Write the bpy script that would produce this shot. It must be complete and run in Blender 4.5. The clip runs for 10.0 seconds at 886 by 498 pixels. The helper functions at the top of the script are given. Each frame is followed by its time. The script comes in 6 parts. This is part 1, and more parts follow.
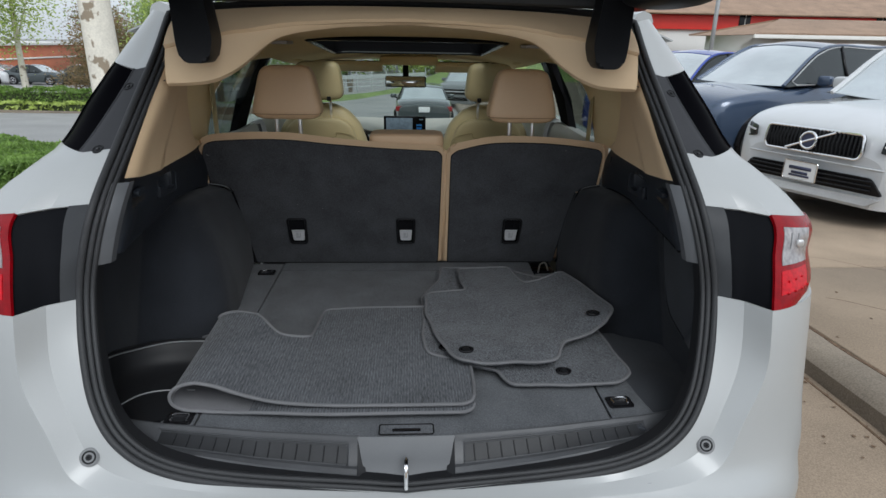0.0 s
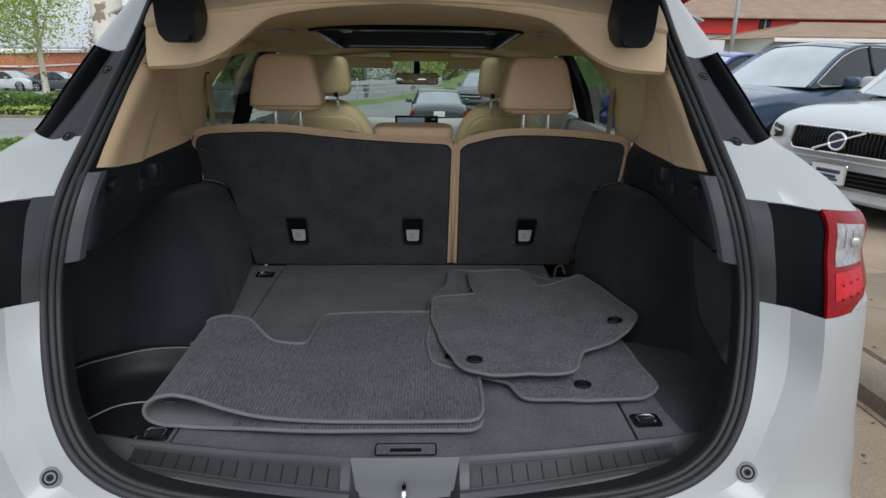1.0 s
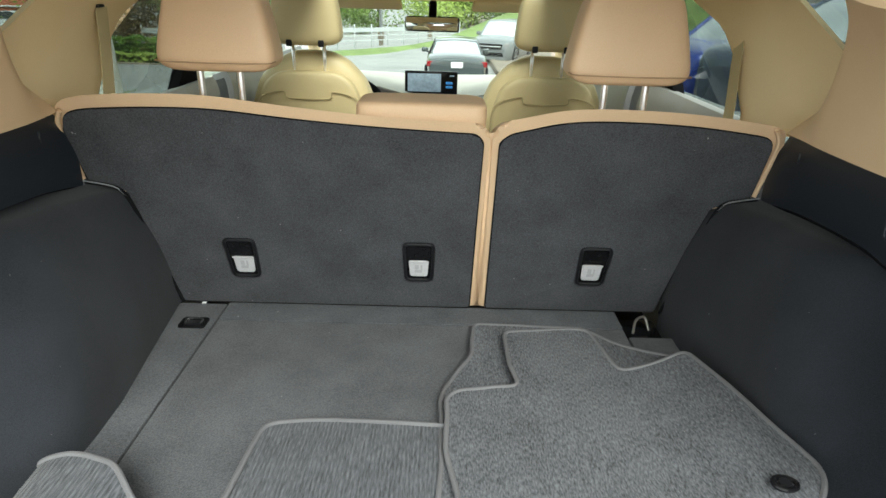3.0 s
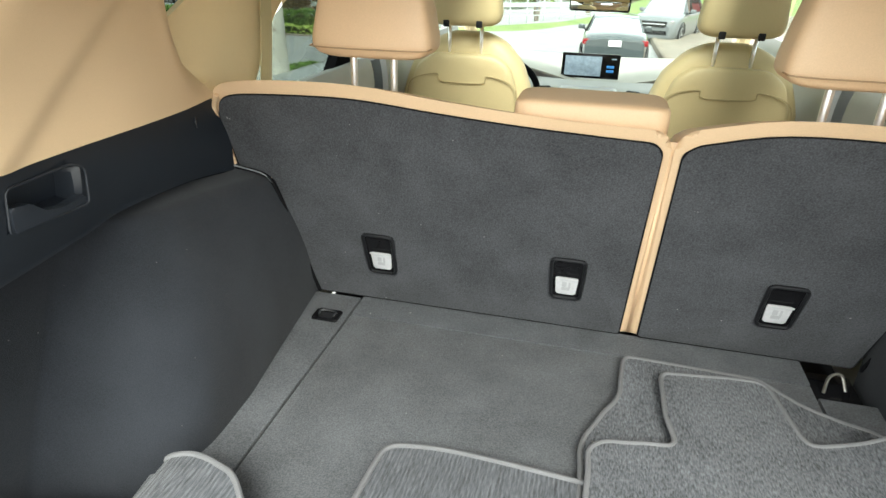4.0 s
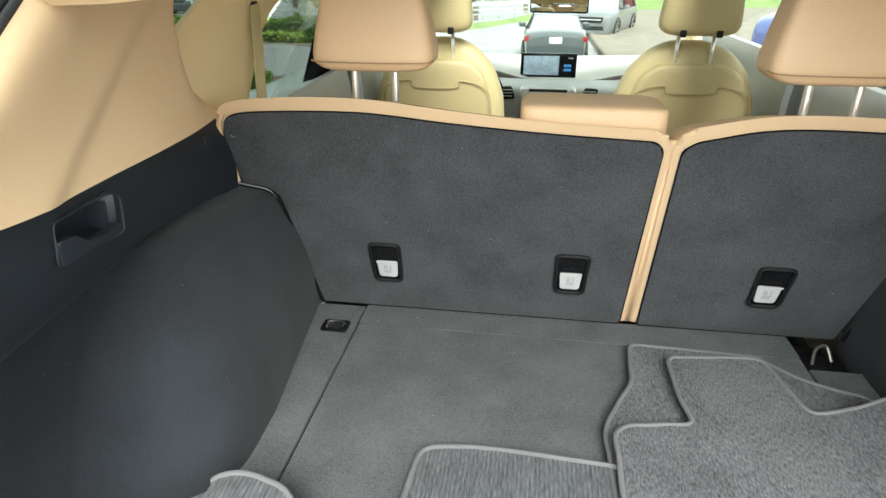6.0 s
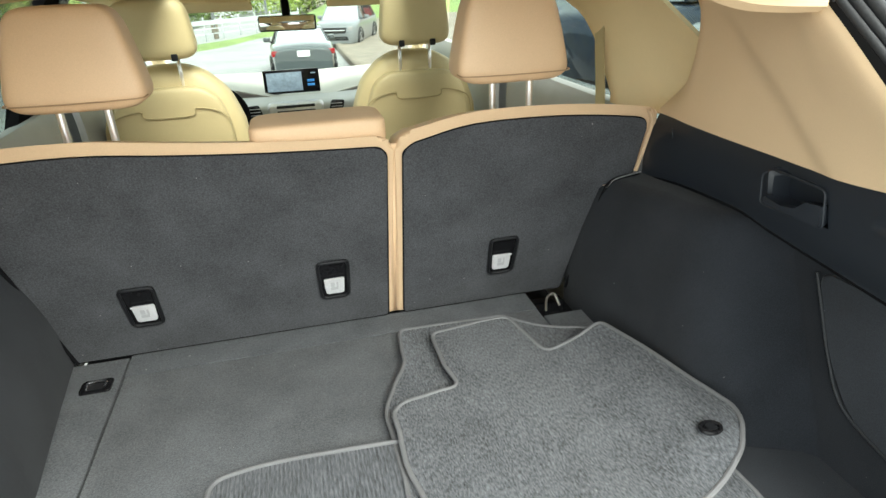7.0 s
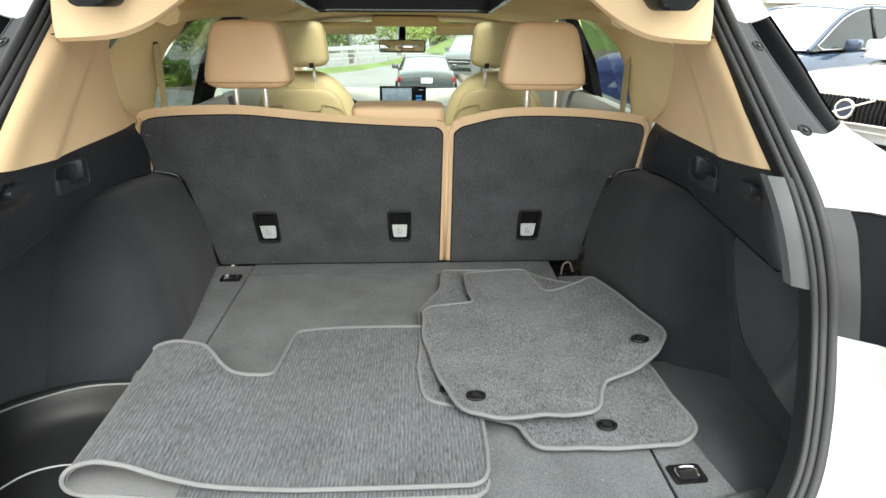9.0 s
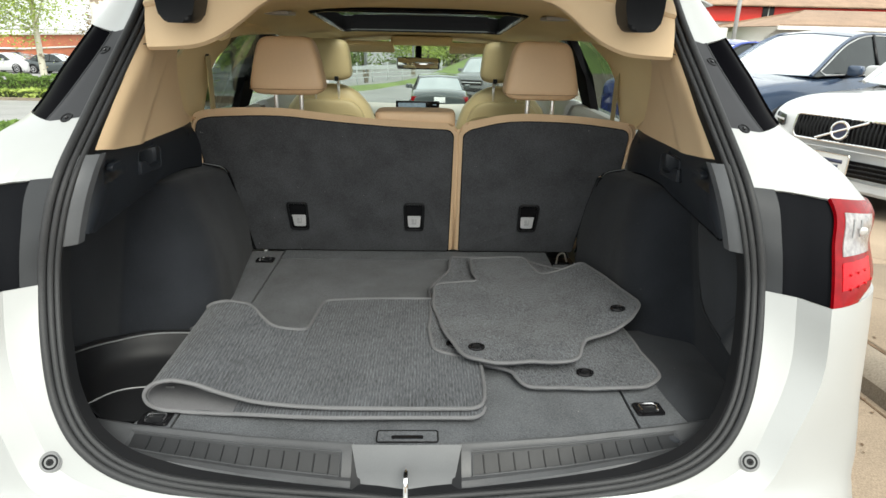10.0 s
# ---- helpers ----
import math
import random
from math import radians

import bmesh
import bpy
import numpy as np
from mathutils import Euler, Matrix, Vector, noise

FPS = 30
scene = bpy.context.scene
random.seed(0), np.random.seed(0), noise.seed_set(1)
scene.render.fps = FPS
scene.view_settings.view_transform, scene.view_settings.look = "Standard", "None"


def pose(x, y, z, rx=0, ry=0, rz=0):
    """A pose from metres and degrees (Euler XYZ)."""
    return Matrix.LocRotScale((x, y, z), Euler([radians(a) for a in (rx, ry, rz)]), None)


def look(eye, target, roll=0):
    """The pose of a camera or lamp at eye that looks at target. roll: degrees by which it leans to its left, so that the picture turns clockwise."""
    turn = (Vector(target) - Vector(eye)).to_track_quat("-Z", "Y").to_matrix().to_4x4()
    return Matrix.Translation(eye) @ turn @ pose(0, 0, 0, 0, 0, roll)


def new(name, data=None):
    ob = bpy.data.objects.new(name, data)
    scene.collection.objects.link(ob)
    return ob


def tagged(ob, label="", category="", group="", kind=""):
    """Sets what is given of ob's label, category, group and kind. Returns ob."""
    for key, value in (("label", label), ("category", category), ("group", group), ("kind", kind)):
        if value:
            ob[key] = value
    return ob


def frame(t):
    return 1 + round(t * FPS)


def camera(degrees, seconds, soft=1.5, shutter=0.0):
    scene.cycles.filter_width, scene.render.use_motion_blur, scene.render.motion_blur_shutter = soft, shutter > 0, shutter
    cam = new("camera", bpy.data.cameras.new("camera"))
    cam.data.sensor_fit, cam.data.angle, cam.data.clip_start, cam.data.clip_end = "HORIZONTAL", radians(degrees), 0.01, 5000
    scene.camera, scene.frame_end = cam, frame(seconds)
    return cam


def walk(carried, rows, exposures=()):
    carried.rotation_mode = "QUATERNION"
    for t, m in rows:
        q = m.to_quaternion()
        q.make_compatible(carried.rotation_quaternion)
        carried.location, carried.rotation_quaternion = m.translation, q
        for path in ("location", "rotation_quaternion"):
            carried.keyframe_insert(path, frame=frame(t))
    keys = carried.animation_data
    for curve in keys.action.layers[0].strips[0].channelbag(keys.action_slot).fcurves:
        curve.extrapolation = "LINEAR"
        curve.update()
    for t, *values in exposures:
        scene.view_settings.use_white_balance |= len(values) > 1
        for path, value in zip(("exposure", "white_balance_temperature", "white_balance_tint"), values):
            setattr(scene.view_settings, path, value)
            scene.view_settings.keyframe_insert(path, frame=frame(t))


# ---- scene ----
cam = camera(73.5, 10.0)
PATH = [
    (0, (0.01, -0.073, 1.534), (0.118, 1.812, 0.875), 1.0),
    (0.5, (0.015, -0.043, 1.488), (0.089, 1.848, 0.84), 0.7),
    (1, (0.038, 0.05, 1.476), (0.094, 1.943, 0.834), 0.7),
    (1.5, (0.075, 0.186, 1.465), (0.13, 2.076, 0.815), 1.0),
    (2, (0.021, 0.408, 1.444), (0.101, 2.288, 0.764), 1.6),
    (2.2, (0.005, 0.489, 1.435), (0.084, 2.365, 0.747), 1.6),
    (3.3, (0.041, 0.852, 1.431), (-0.046, 2.671, 0.604), 1.6),
    (3.5, (0.039, 0.882, 1.437), (-0.151, 2.686, 0.595), 1.4),
    (4, (-0.005, 0.914, 1.44), (-0.428, 2.665, 0.572), 1.3),
    (4.5, (-0.052, 0.915, 1.452), (-0.672, 2.6, 0.57), 1.2),
    (5, (-0.08, 0.903, 1.449), (-0.776, 2.557, 0.565), 0.9),
    (5.2, (-0.084, 0.897, 1.445), (-0.768, 2.555, 0.559), 0.8),
    (6.3, (-0.11, 0.852, 1.462), (-0.149, 2.662, 0.61), -0.7),
    (6.5, (-0.097, 0.839, 1.462), (0.012, 2.648, 0.616), -1.2),
    (7, (-0.042, 0.804, 1.481), (0.381, 2.567, 0.636), -2.1),
    (7.5, (-0.029, 0.748, 1.483), (0.441, 2.5, 0.638), -2.0),
    (8, (-0.067, 0.646, 1.484), (0.284, 2.434, 0.658), -1.1),
    (8.5, (-0.025, 0.472, 1.48), (0.174, 2.298, 0.69), -0.2),
    (9, (0.038, 0.315, 1.477), (0.13, 2.169, 0.733), 0.4),
    (9.5, (0.043, 0.199, 1.478), (0.102, 2.067, 0.764), 0.8),
    (10, (0.03, 0.062, 1.471), (0.09, 1.941, 0.787), 1.2),
]
EXPOSURES = [(0, 0.12, 6020, 8), (1.0, 0.1, 6020, 8), (1.5, 0.2, 6020, 7), (2.2, 0.9, 6120, 3), (3.3, 2.05, 6530, 2), (4.4, 2.35, 6530, 2), (5, 2.1, 6530, 2),
             (6.3, 2.25, 6500, 1), (7.5, 2.12, 6580, 1), (8.5, 2.1, 6650, 2), (9.3, 1.72, 6700, 3), (10, 1.12, 6700, 4)]
walk(cam, [(t, look(eye, target, roll)) for t, eye, target, roll in PATH], EXPOSURES)

# ---- world and light: a bright overcast day ----
world = bpy.data.worlds.new("overcast_sky")
scene.world = world
world.use_nodes = True
wn, wl = world.node_tree.nodes, world.node_tree.links
sky = wn.new("ShaderNodeTexSky")
sky.sky_type = "NISHITA"
sky.sun_disc = False
sky.sun_elevation, sky.sun_rotation = radians(48), radians(166)
sky.dust_density, sky.air_density = 4.0, 1.0
grey = wn.new("ShaderNodeHueSaturation")
grey.inputs["Saturation"].default_value = 0.25
wl.new(sky.outputs[0], grey.inputs["Color"])
cloud = wn.new("ShaderNodeMix")
cloud.data_type = "RGBA"
cloud.inputs["Factor"].default_value = 0.6
cloud.inputs["B"].default_value = (6.4, 6.6, 6.8, 1)
wl.new(grey.outputs[0], cloud.inputs["A"])
wl.new(cloud.outputs["Result"], wn["Background"].inputs[0])
wn["Background"].inputs[1].default_value = 0.15
sun_data = bpy.data.lights.new("sun", "SUN")
sun_data.energy, sun_data.angle, sun_data.color = 1.4, radians(32), (1.0, 0.97, 0.92)
sun = new("sun", sun_data)
sun.matrix_world = look((3.5, -14, 16), (0, 0, 0))


# ---- materials ----
def mat(name, color, rough=0.6, metal=0.0, vary=0.15, scale=6.0, fine=120.0, bump=0.1, depth=0.002, coat=0.0, sheen=0.0,
        second=None, spec=0.5, trans=0.0, emit=0.0, per_object=0.0, blotch=1.0, lint=0.0):
    """A surface whose colour varies at two scales, with fine relief."""
    m = bpy.data.materials.new(name)
    m.use_nodes = True
    n, k = m.node_tree.nodes, m.node_tree.links
    b = n["Principled BSDF"]
    geo = n.new("ShaderNodeNewGeometry")
    big, small = n.new("ShaderNodeTexNoise"), n.new("ShaderNodeTexNoise")
    big.inputs["Scale"].default_value, small.inputs["Scale"].default_value = scale, fine
    big.inputs["Detail"].default_value, small.inputs["Detail"].default_value = 5.0, 3.0
    k.new(geo.outputs["Position"], big.inputs["Vector"])
    k.new(geo.outputs["Position"], small.inputs["Vector"])
    both = n.new("ShaderNodeMath")
    both.operation = "MULTIPLY_ADD"
    k.new(big.outputs["Fac"], both.inputs[0])
    both.inputs[1].default_value = blotch
    k.new(small.outputs["Fac"], both.inputs[2])
    ramp = n.new("ShaderNodeMapRange")
    ramp.inputs["From Min"].default_value, ramp.inputs["From Max"].default_value = 0.5 * (1 + blotch) - 0.25 - 0.05 * blotch, 0.5 * (1 + blotch) + 0.25 + 0.05 * blotch
    k.new(both.outputs[0], ramp.inputs["Value"])
    mix = n.new("ShaderNodeMix")
    mix.data_type = "RGBA"
    low = [c * (1 - vary) for c in color] if second is None else list(second)
    high = [min(1.0, c * (1 + vary)) for c in color]
    mix.inputs["A"].default_value, mix.inputs["B"].default_value = (*low, 1), (*high, 1)
    k.new(ramp.outputs[0], mix.inputs["Factor"])
    out = mix.outputs["Result"]
    if per_object:
        info, hsv, span = n.new("ShaderNodeObjectInfo"), n.new("ShaderNodeHueSaturation"), n.new("ShaderNodeMapRange")
        span.inputs["To Min"].default_value, span.inputs["To Max"].default_value = 1 - per_object, 1 + per_object
        k.new(info.outputs["Random"], span.inputs["Value"])
        k.new(span.outputs[0], hsv.inputs["Value"])
        k.new(out, hsv.inputs["Color"])
        out = hsv.outputs[0]
    if lint:
        fluff, span, dust = n.new("ShaderNodeTexNoise"), n.new("ShaderNodeMapRange"), n.new("ShaderNodeMix")
        dust.data_type = "RGBA"
        fluff.inputs["Scale"].default_value, fluff.inputs["Detail"].default_value = 120.0, 1.0
        k.new(geo.outputs["Position"], fluff.inputs["Vector"])
        span.inputs["From Min"].default_value, span.inputs["From Max"].default_value = 0.80, 0.82
        span.inputs["To Max"].default_value = lint
        k.new(fluff.outputs["Fac"], span.inputs["Value"])
        k.new(span.outputs[0], dust.inputs["Factor"])
        k.new(out, dust.inputs["A"])
        dust.inputs["B"].default_value = (0.4, 0.4, 0.38, 1)
        out = dust.outputs["Result"]
    k.new(out, b.inputs["Base Color"])
    b.inputs["Roughness"].default_value, b.inputs["Metallic"].default_value = rough, metal
    b.inputs["Specular IOR Level"].default_value = spec
    b.inputs["Coat Weight"].default_value, b.inputs["Coat Roughness"].default_value = coat, 0.06
    b.inputs["Sheen Weight"].default_value = sheen
    b.inputs["Transmission Weight"].default_value = trans
    if emit:
        k.new(out, b.inputs["Emission Color"])
        b.inputs["Emission Strength"].default_value = emit
    if bump:
        bm_node = n.new("ShaderNodeBump")
        bm_node.inputs["Strength"].default_value, bm_node.inputs["Distance"].default_value = bump, depth
        k.new(small.outputs["Fac"], bm_node.inputs["Height"])
        k.new(bm_node.outputs[0], b.inputs["Normal"])
    return m


def leafy(m, share=0.45):
    """Lets part of the light through thin leaves."""
    n, k = m.node_tree.nodes, m.node_tree.links
    b, thin, mix = n["Principled BSDF"], n.new("ShaderNodeBsdfTranslucent"), n.new("ShaderNodeMixShader")
    k.new(b.inputs["Base Color"].links[0].from_socket, thin.inputs[0])
    mix.inputs[0].default_value = share
    k.new(b.outputs[0], mix.inputs[1])
    k.new(thin.outputs[0], mix.inputs[2])
    k.new(mix.outputs[0], n["Material Output"].inputs["Surface"])
    return m


def glass(name, color, rough=0.0, clear=0.85):
    """Thin window glass: mostly see-through, with a mirror gloss that grows at grazing angles."""
    m = bpy.data.materials.new(name)
    m.use_nodes = True
    n, k = m.node_tree.nodes, m.node_tree.links
    n.remove(n["Principled BSDF"])
    see, shine, mix = n.new("ShaderNodeBsdfTransparent"), n.new("ShaderNodeBsdfGlossy"), n.new("ShaderNodeMixShader")
    edge, power, span = n.new("ShaderNodeLayerWeight"), n.new("ShaderNodeMath"), n.new("ShaderNodeMapRange")
    see.inputs[0].default_value = (*[c * clear for c in color], 1)
    shine.inputs["Roughness"].default_value = rough
    edge.inputs[0].default_value = 0.5
    power.operation = "POWER"
    power.inputs[1].default_value = 4.0
    span.inputs["To Min"].default_value, span.inputs["To Max"].default_value = 0.02, 0.17
    k.new(edge.outputs["Facing"], power.inputs[0])
    k.new(power.outputs[0], span.inputs["Value"])
    k.new(span.outputs[0], mix.inputs[0])
    k.new(see.outputs[0], mix.inputs[1])
    k.new(shine.outputs[0], mix.inputs[2])
    k.new(mix.outputs[0], n["Material Output"].inputs["Surface"])
    return m


def combed(m, fine, run):
    """Draws the fine grain of a surface out along y, as tufts that lie in rows."""
    n, k = m.node_tree.nodes, m.node_tree.links
    grain = [x for x in n if x.bl_idname == "ShaderNodeTexNoise" and abs(x.inputs["Scale"].default_value - fine) < 1][0]
    stretch, place = n.new("ShaderNodeMapping"), n.new("ShaderNodeNewGeometry")
    stretch.inputs["Scale"].default_value = (1.0, run, 1.0)
    k.new(place.outputs["Position"], stretch.inputs["Vector"])
    k.new(stretch.outputs[0], grain.inputs["Vector"])
    return m


def ribbed(name, color, pitch, axis, rough=0.9, bump=0.6, depth=0.003, fine=420.0):
    """Looped carpet pile in rows."""
    m = mat(name, color, rough, vary=0.6, scale=9, fine=fine, bump=0.8, depth=0.003, sheen=0.15, spec=0.1, blotch=0.3)
    n, k = m.node_tree.nodes, m.node_tree.links
    b = n["Principled BSDF"]
    geo = n.new("ShaderNodeNewGeometry")
    wave, hill = n.new("ShaderNodeTexWave"), n.new("ShaderNodeBump")
    wave.bands_direction = axis
    wave.inputs["Scale"].default_value, wave.inputs["Distortion"].default_value = 1.0 / pitch / 20 * math.pi, 1.6
    wave.inputs["Detail"].default_value, wave.inputs["Detail Scale"].default_value = 2.0, 2.5
    k.new(geo.outputs["Position"], wave.inputs["Vector"])
    hill.inputs["Strength"].default_value, hill.inputs["Distance"].default_value = bump, depth
    k.new(wave.outputs["Fac"], hill.inputs["Height"])
    old = [x for x in n if x.bl_idname == "ShaderNodeBump" and x != hill][0]
    k.new(old.outputs[0], hill.inputs["Normal"])
    k.new(hill.outputs[0], b.inputs["Normal"])
    combed(m, fine, 0.13)
    span, shade = n.new("ShaderNodeMapRange"), n.new("ShaderNodeHueSaturation")
    span.inputs["To Min"].default_value, span.inputs["To Max"].default_value = 0.78, 1.14
    k.new(wave.outputs["Fac"], span.inputs["Value"])
    k.new(span.outputs[0], shade.inputs["Value"])
    k.new(b.inputs["Base Color"].links[0].from_socket, shade.inputs["Color"])
    k.new(shade.outputs[0], b.inputs["Base Color"])
    return m


WHITE = mat("pearl_white_paint", (0.35, 0.36, 0.36), 0.36, vary=0.03, scale=2, fine=900, bump=0.02, coat=0.35)
GLOSS_BLACK = mat("gloss_black_plastic", (0.008, 0.008, 0.009), 0.14, vary=0.2, bump=0.0, spec=0.22)
PLUG_GREY = mat("grey_plastic_plug", (0.16, 0.165, 0.17), 0.5, vary=0.1, bump=0.05)
SATIN_BLACK = mat("satin_black_plastic", (0.012, 0.0125, 0.014), 0.45, vary=0.15, fine=700, bump=0.12, depth=0.0006, spec=0.16)
GRAIN_BLACK = mat("grained_black_trim", (0.007, 0.0075, 0.009), 0.55, vary=0.2, fine=900, bump=0.3, depth=0.0008, spec=0.07)
GRAIN_BLACK.node_tree.nodes["Principled BSDF"].inputs["IOR"].default_value = 1.2
APPLIQUE = mat("satin_black_pillar_plastic", (0.030, 0.0305, 0.034), 0.5, vary=0.15, fine=800, bump=0.1, depth=0.0005, spec=0.16)
PILLAR_GLOSS = mat("deep_black_pillar_panel", (0.0018, 0.0018, 0.0026), 0.3, vary=0.2, bump=0.0, spec=0.02)
PILLAR_GLOSS.node_tree.nodes["Principled BSDF"].inputs["IOR"].default_value = 1.12
TRIM_BLACK = mat("soft_grained_black_side_trim", (0.0135, 0.0175, 0.0245), 0.44, vary=0.2, fine=900, bump=0.25, depth=0.0007, spec=0.6)
# matt black for pillar cloth and for tubes that paint shade into gaps
CLOTH_GAP_BLACK = mat("black_cloth_and_gap_shade", (0.008, 0.008, 0.009), 0.95, vary=0.2, fine=900, bump=0.2, depth=0.0006, spec=0.05)
CORNER_SATIN = mat("satin_dark_grey_corner_plastic", (0.026, 0.028, 0.031), 0.42, vary=0.15, fine=800, bump=0.1, depth=0.0005, spec=0.3)
FOOT_GREY = mat("satin_mid_grey_plastic", (0.085, 0.089, 0.096), 0.42, vary=0.12, fine=800, bump=0.1, depth=0.0005, spec=0.35)
DEEP_FELT = mat("deep_black_floor_felt", (0.011, 0.0115, 0.013), 0.95, vary=0.3, fine=650, bump=0.4, depth=0.0012, spec=0.08)
# beige thread, its colour darkened for the shade in the seam's crease
SEAM = mat("shadowed_beige_seam_thread", (0.36, 0.24, 0.14), 0.8, vary=0.1, fine=900, bump=0.2)
SEAM_FRONT = mat("olive_beige_seam_thread", (0.42, 0.34, 0.18), 0.8, vary=0.1, fine=900, bump=0.2)
# paleness includes the skylight that falls on the dashboard through the windscreen
DASH_TOP = mat("pale_beige_dashboard_top", (0.42, 0.41, 0.37), 0.7, vary=0.1, scale=6, fine=500, bump=0.15, spec=0.2)
SILL_PLASTIC = mat("scuffed_black_sill_plastic", (0.05, 0.052, 0.056), 0.42, vary=0.3, scale=9, fine=900, bump=0.2, depth=0.0008, spec=0.4)
BOWL_PLASTIC = mat("satin_grey_sill_plastic", (0.085, 0.089, 0.095), 0.5, vary=0.12, scale=9, fine=900, bump=0.15, depth=0.0006, spec=0.4)
INLAY = mat("dark_tread_plastic", (0.017, 0.018, 0.020), 0.5, vary=0.3, scale=14, fine=900, bump=0.2, depth=0.0008, spec=0.3)
RUBBER = mat("black_rubber", (0.030, 0.031, 0.033), 0.55, vary=0.2, fine=300, bump=0.1, spec=0.28)
CARPET = mat("charcoal_needle_carpet", (0.084, 0.089, 0.097), 0.95, vary=0.5, scale=11, fine=380, blotch=0.55, bump=0.7, depth=0.002, sheen=0.12, spec=0.1, lint=0.5)
LINING = mat("dark_felt_lining", (0.0215, 0.0238, 0.0285), 0.95, vary=0.35, scale=6, fine=650, bump=0.4, depth=0.0012, sheen=0.1, spec=0.1, lint=0.25)
SIDE_FELT = mat("charcoal_side_panel_felt", (0.031, 0.0345, 0.041), 0.9, vary=0.35, scale=6, fine=650, bump=0.4, depth=0.0012, sheen=0.15, spec=0.2, lint=0.25)
PANEL_FELT = mat("charcoal_seat_back_felt", (0.059, 0.061, 0.066), 0.95, vary=0.46, scale=11, fine=380, blotch=0.55, bump=0.6, depth=0.0016, sheen=0.1, spec=0.1, lint=0.5)
LEATHER = mat("parchment_leather", (0.66, 0.468, 0.292), 0.5, vary=0.06, scale=5, fine=520, bump=0.25, depth=0.0008)
LEATHER_FRONT = mat("pale_parchment_leather", (0.55, 0.455, 0.25), 0.5, vary=0.06, scale=5, fine=520, bump=0.25, depth=0.0008)
BEIGE = mat("beige_grained_trim", (0.68, 0.50, 0.31), 0.62, vary=0.04, scale=4, fine=800, bump=0.2, depth=0.0006)
HEADLINER = mat("beige_woven_headliner", (0.80, 0.65, 0.40), 0.95, vary=0.06, scale=4, fine=900, bump=0.25, depth=0.0008, spec=0.1)
BELT = mat("beige_seat_belt_webbing", (0.55, 0.47, 0.27), 0.8, vary=0.1, fine=900, bump=0.3)
CHROME = mat("bright_chrome", (0.85, 0.85, 0.86), 0.12, 1.0, vary=0.04, bump=0.0)
POST_STEEL = mat("satin_chrome_post", (0.92, 0.92, 0.92), 0.32, 0.85, vary=0.04, bump=0.0)
PICTO = mat("pale_grey_print", (0.36, 0.36, 0.37), 0.5, vary=0.1, bump=0.0)
STEEL = mat("dull_steel", (0.55, 0.53, 0.48), 0.3, 1.0, vary=0.12, fine=200, bump=0.05)
LATCH_WHITE = mat("white_label_plastic", (0.48, 0.48, 0.49), 0.5, vary=0.08, fine=200, bump=0.0)
DASH_GREY = mat("pale_dashboard_trim", (0.42, 0.43, 0.42), 0.5, vary=0.08, scale=8, fine=500, bump=0.15)
SILVER_TRIM = mat("brushed_silver_trim", (0.6, 0.6, 0.6), 0.35, 0.7, vary=0.1, bump=0.05)
SCREEN = mat("lit_screen_map", (0.16, 0.21, 0.25), 0.3, vary=0.25, scale=30, fine=80, bump=0.0, emit=0.28)
SCREEN_BLUE = mat("lit_screen_blue", (0.03, 0.16, 0.4), 0.3, vary=0.15, scale=60, bump=0.0, emit=0.2)
MIRROR = mat("mirror_glass", (0.9, 0.9, 0.9), 0.02, 1.0, vary=0.0, bump=0.0)
WINDOW = glass("clear_window_glass", (0.95, 1.0, 0.98), clear=0.83)
TINT = glass("tinted_window_glass", (0.55, 0.6, 0.58), clear=0.75)
RED_LENS = mat("red_tail_lens", (0.20, 0.0006, 0.004), 0.2, vary=0.2, scale=30, fine=70, bump=0.0, spec=0.16)
RED_GLOW = mat("bright_red_reflector", (0.42, 0.0015, 0.008), 0.25, vary=0.25, scale=60, fine=150, bump=0.2, spec=0.2)
CLEAR_LENS = mat("clear_lamp_lens", (0.24, 0.225, 0.225), 0.12, vary=0.4, scale=40, fine=90, bump=0.3, coat=1.0)
MAT_LOOP = ribbed("charcoal_loop_pile", (0.080, 0.085, 0.094), 0.0034, "X", bump=0.3, depth=0.0016)
MAT_PILE = combed(mat("charcoal_cut_pile", (0.083, 0.088, 0.097), 0.95, vary=0.8, scale=14, fine=430, blotch=0.3, bump=0.9, depth=0.004, sheen=0.15, spec=0.1, lint=0.5), 430, 0.3)
MAT_BACK = mat("grey_mat_backing", (0.13, 0.13, 0.137), 0.9, vary=0.2, fine=600, bump=0.3, spec=0.1)
PIPING = mat("grey_binding_tape", (0.125, 0.126, 0.132), 0.85, vary=0.2, fine=900, bump=0.5, depth=0.001)
ASPHALT = mat("worn_asphalt", (0.27, 0.27, 0.265), 0.9, vary=0.2, scale=0.7, fine=45, bump=0.5, depth=0.006)
CONCRETE = mat("tan_concrete", (0.275, 0.212, 0.152), 0.9, vary=0.3, scale=1.3, fine=160, bump=0.25, depth=0.003, per_object=0.06)
KERB = mat("grey_brown_kerb_concrete", (0.20, 0.166, 0.128), 0.9, vary=0.35, scale=2.2, fine=120, bump=0.3, depth=0.003)
HEDGE_CORE = mat("dark_green_hedge_filling", (0.035, 0.05, 0.015), 0.9, vary=0.4, scale=6, fine=40, bump=0.5)
MULCH = mat("brown_mulch", (0.12, 0.075, 0.045), 0.95, vary=0.4, scale=3, fine=30, bump=0.8, depth=0.03)
GRASS = mat("mown_grass", (0.15, 0.21, 0.06), 0.95, vary=0.3, scale=0.5, fine=12, bump=0.8, depth=0.03)
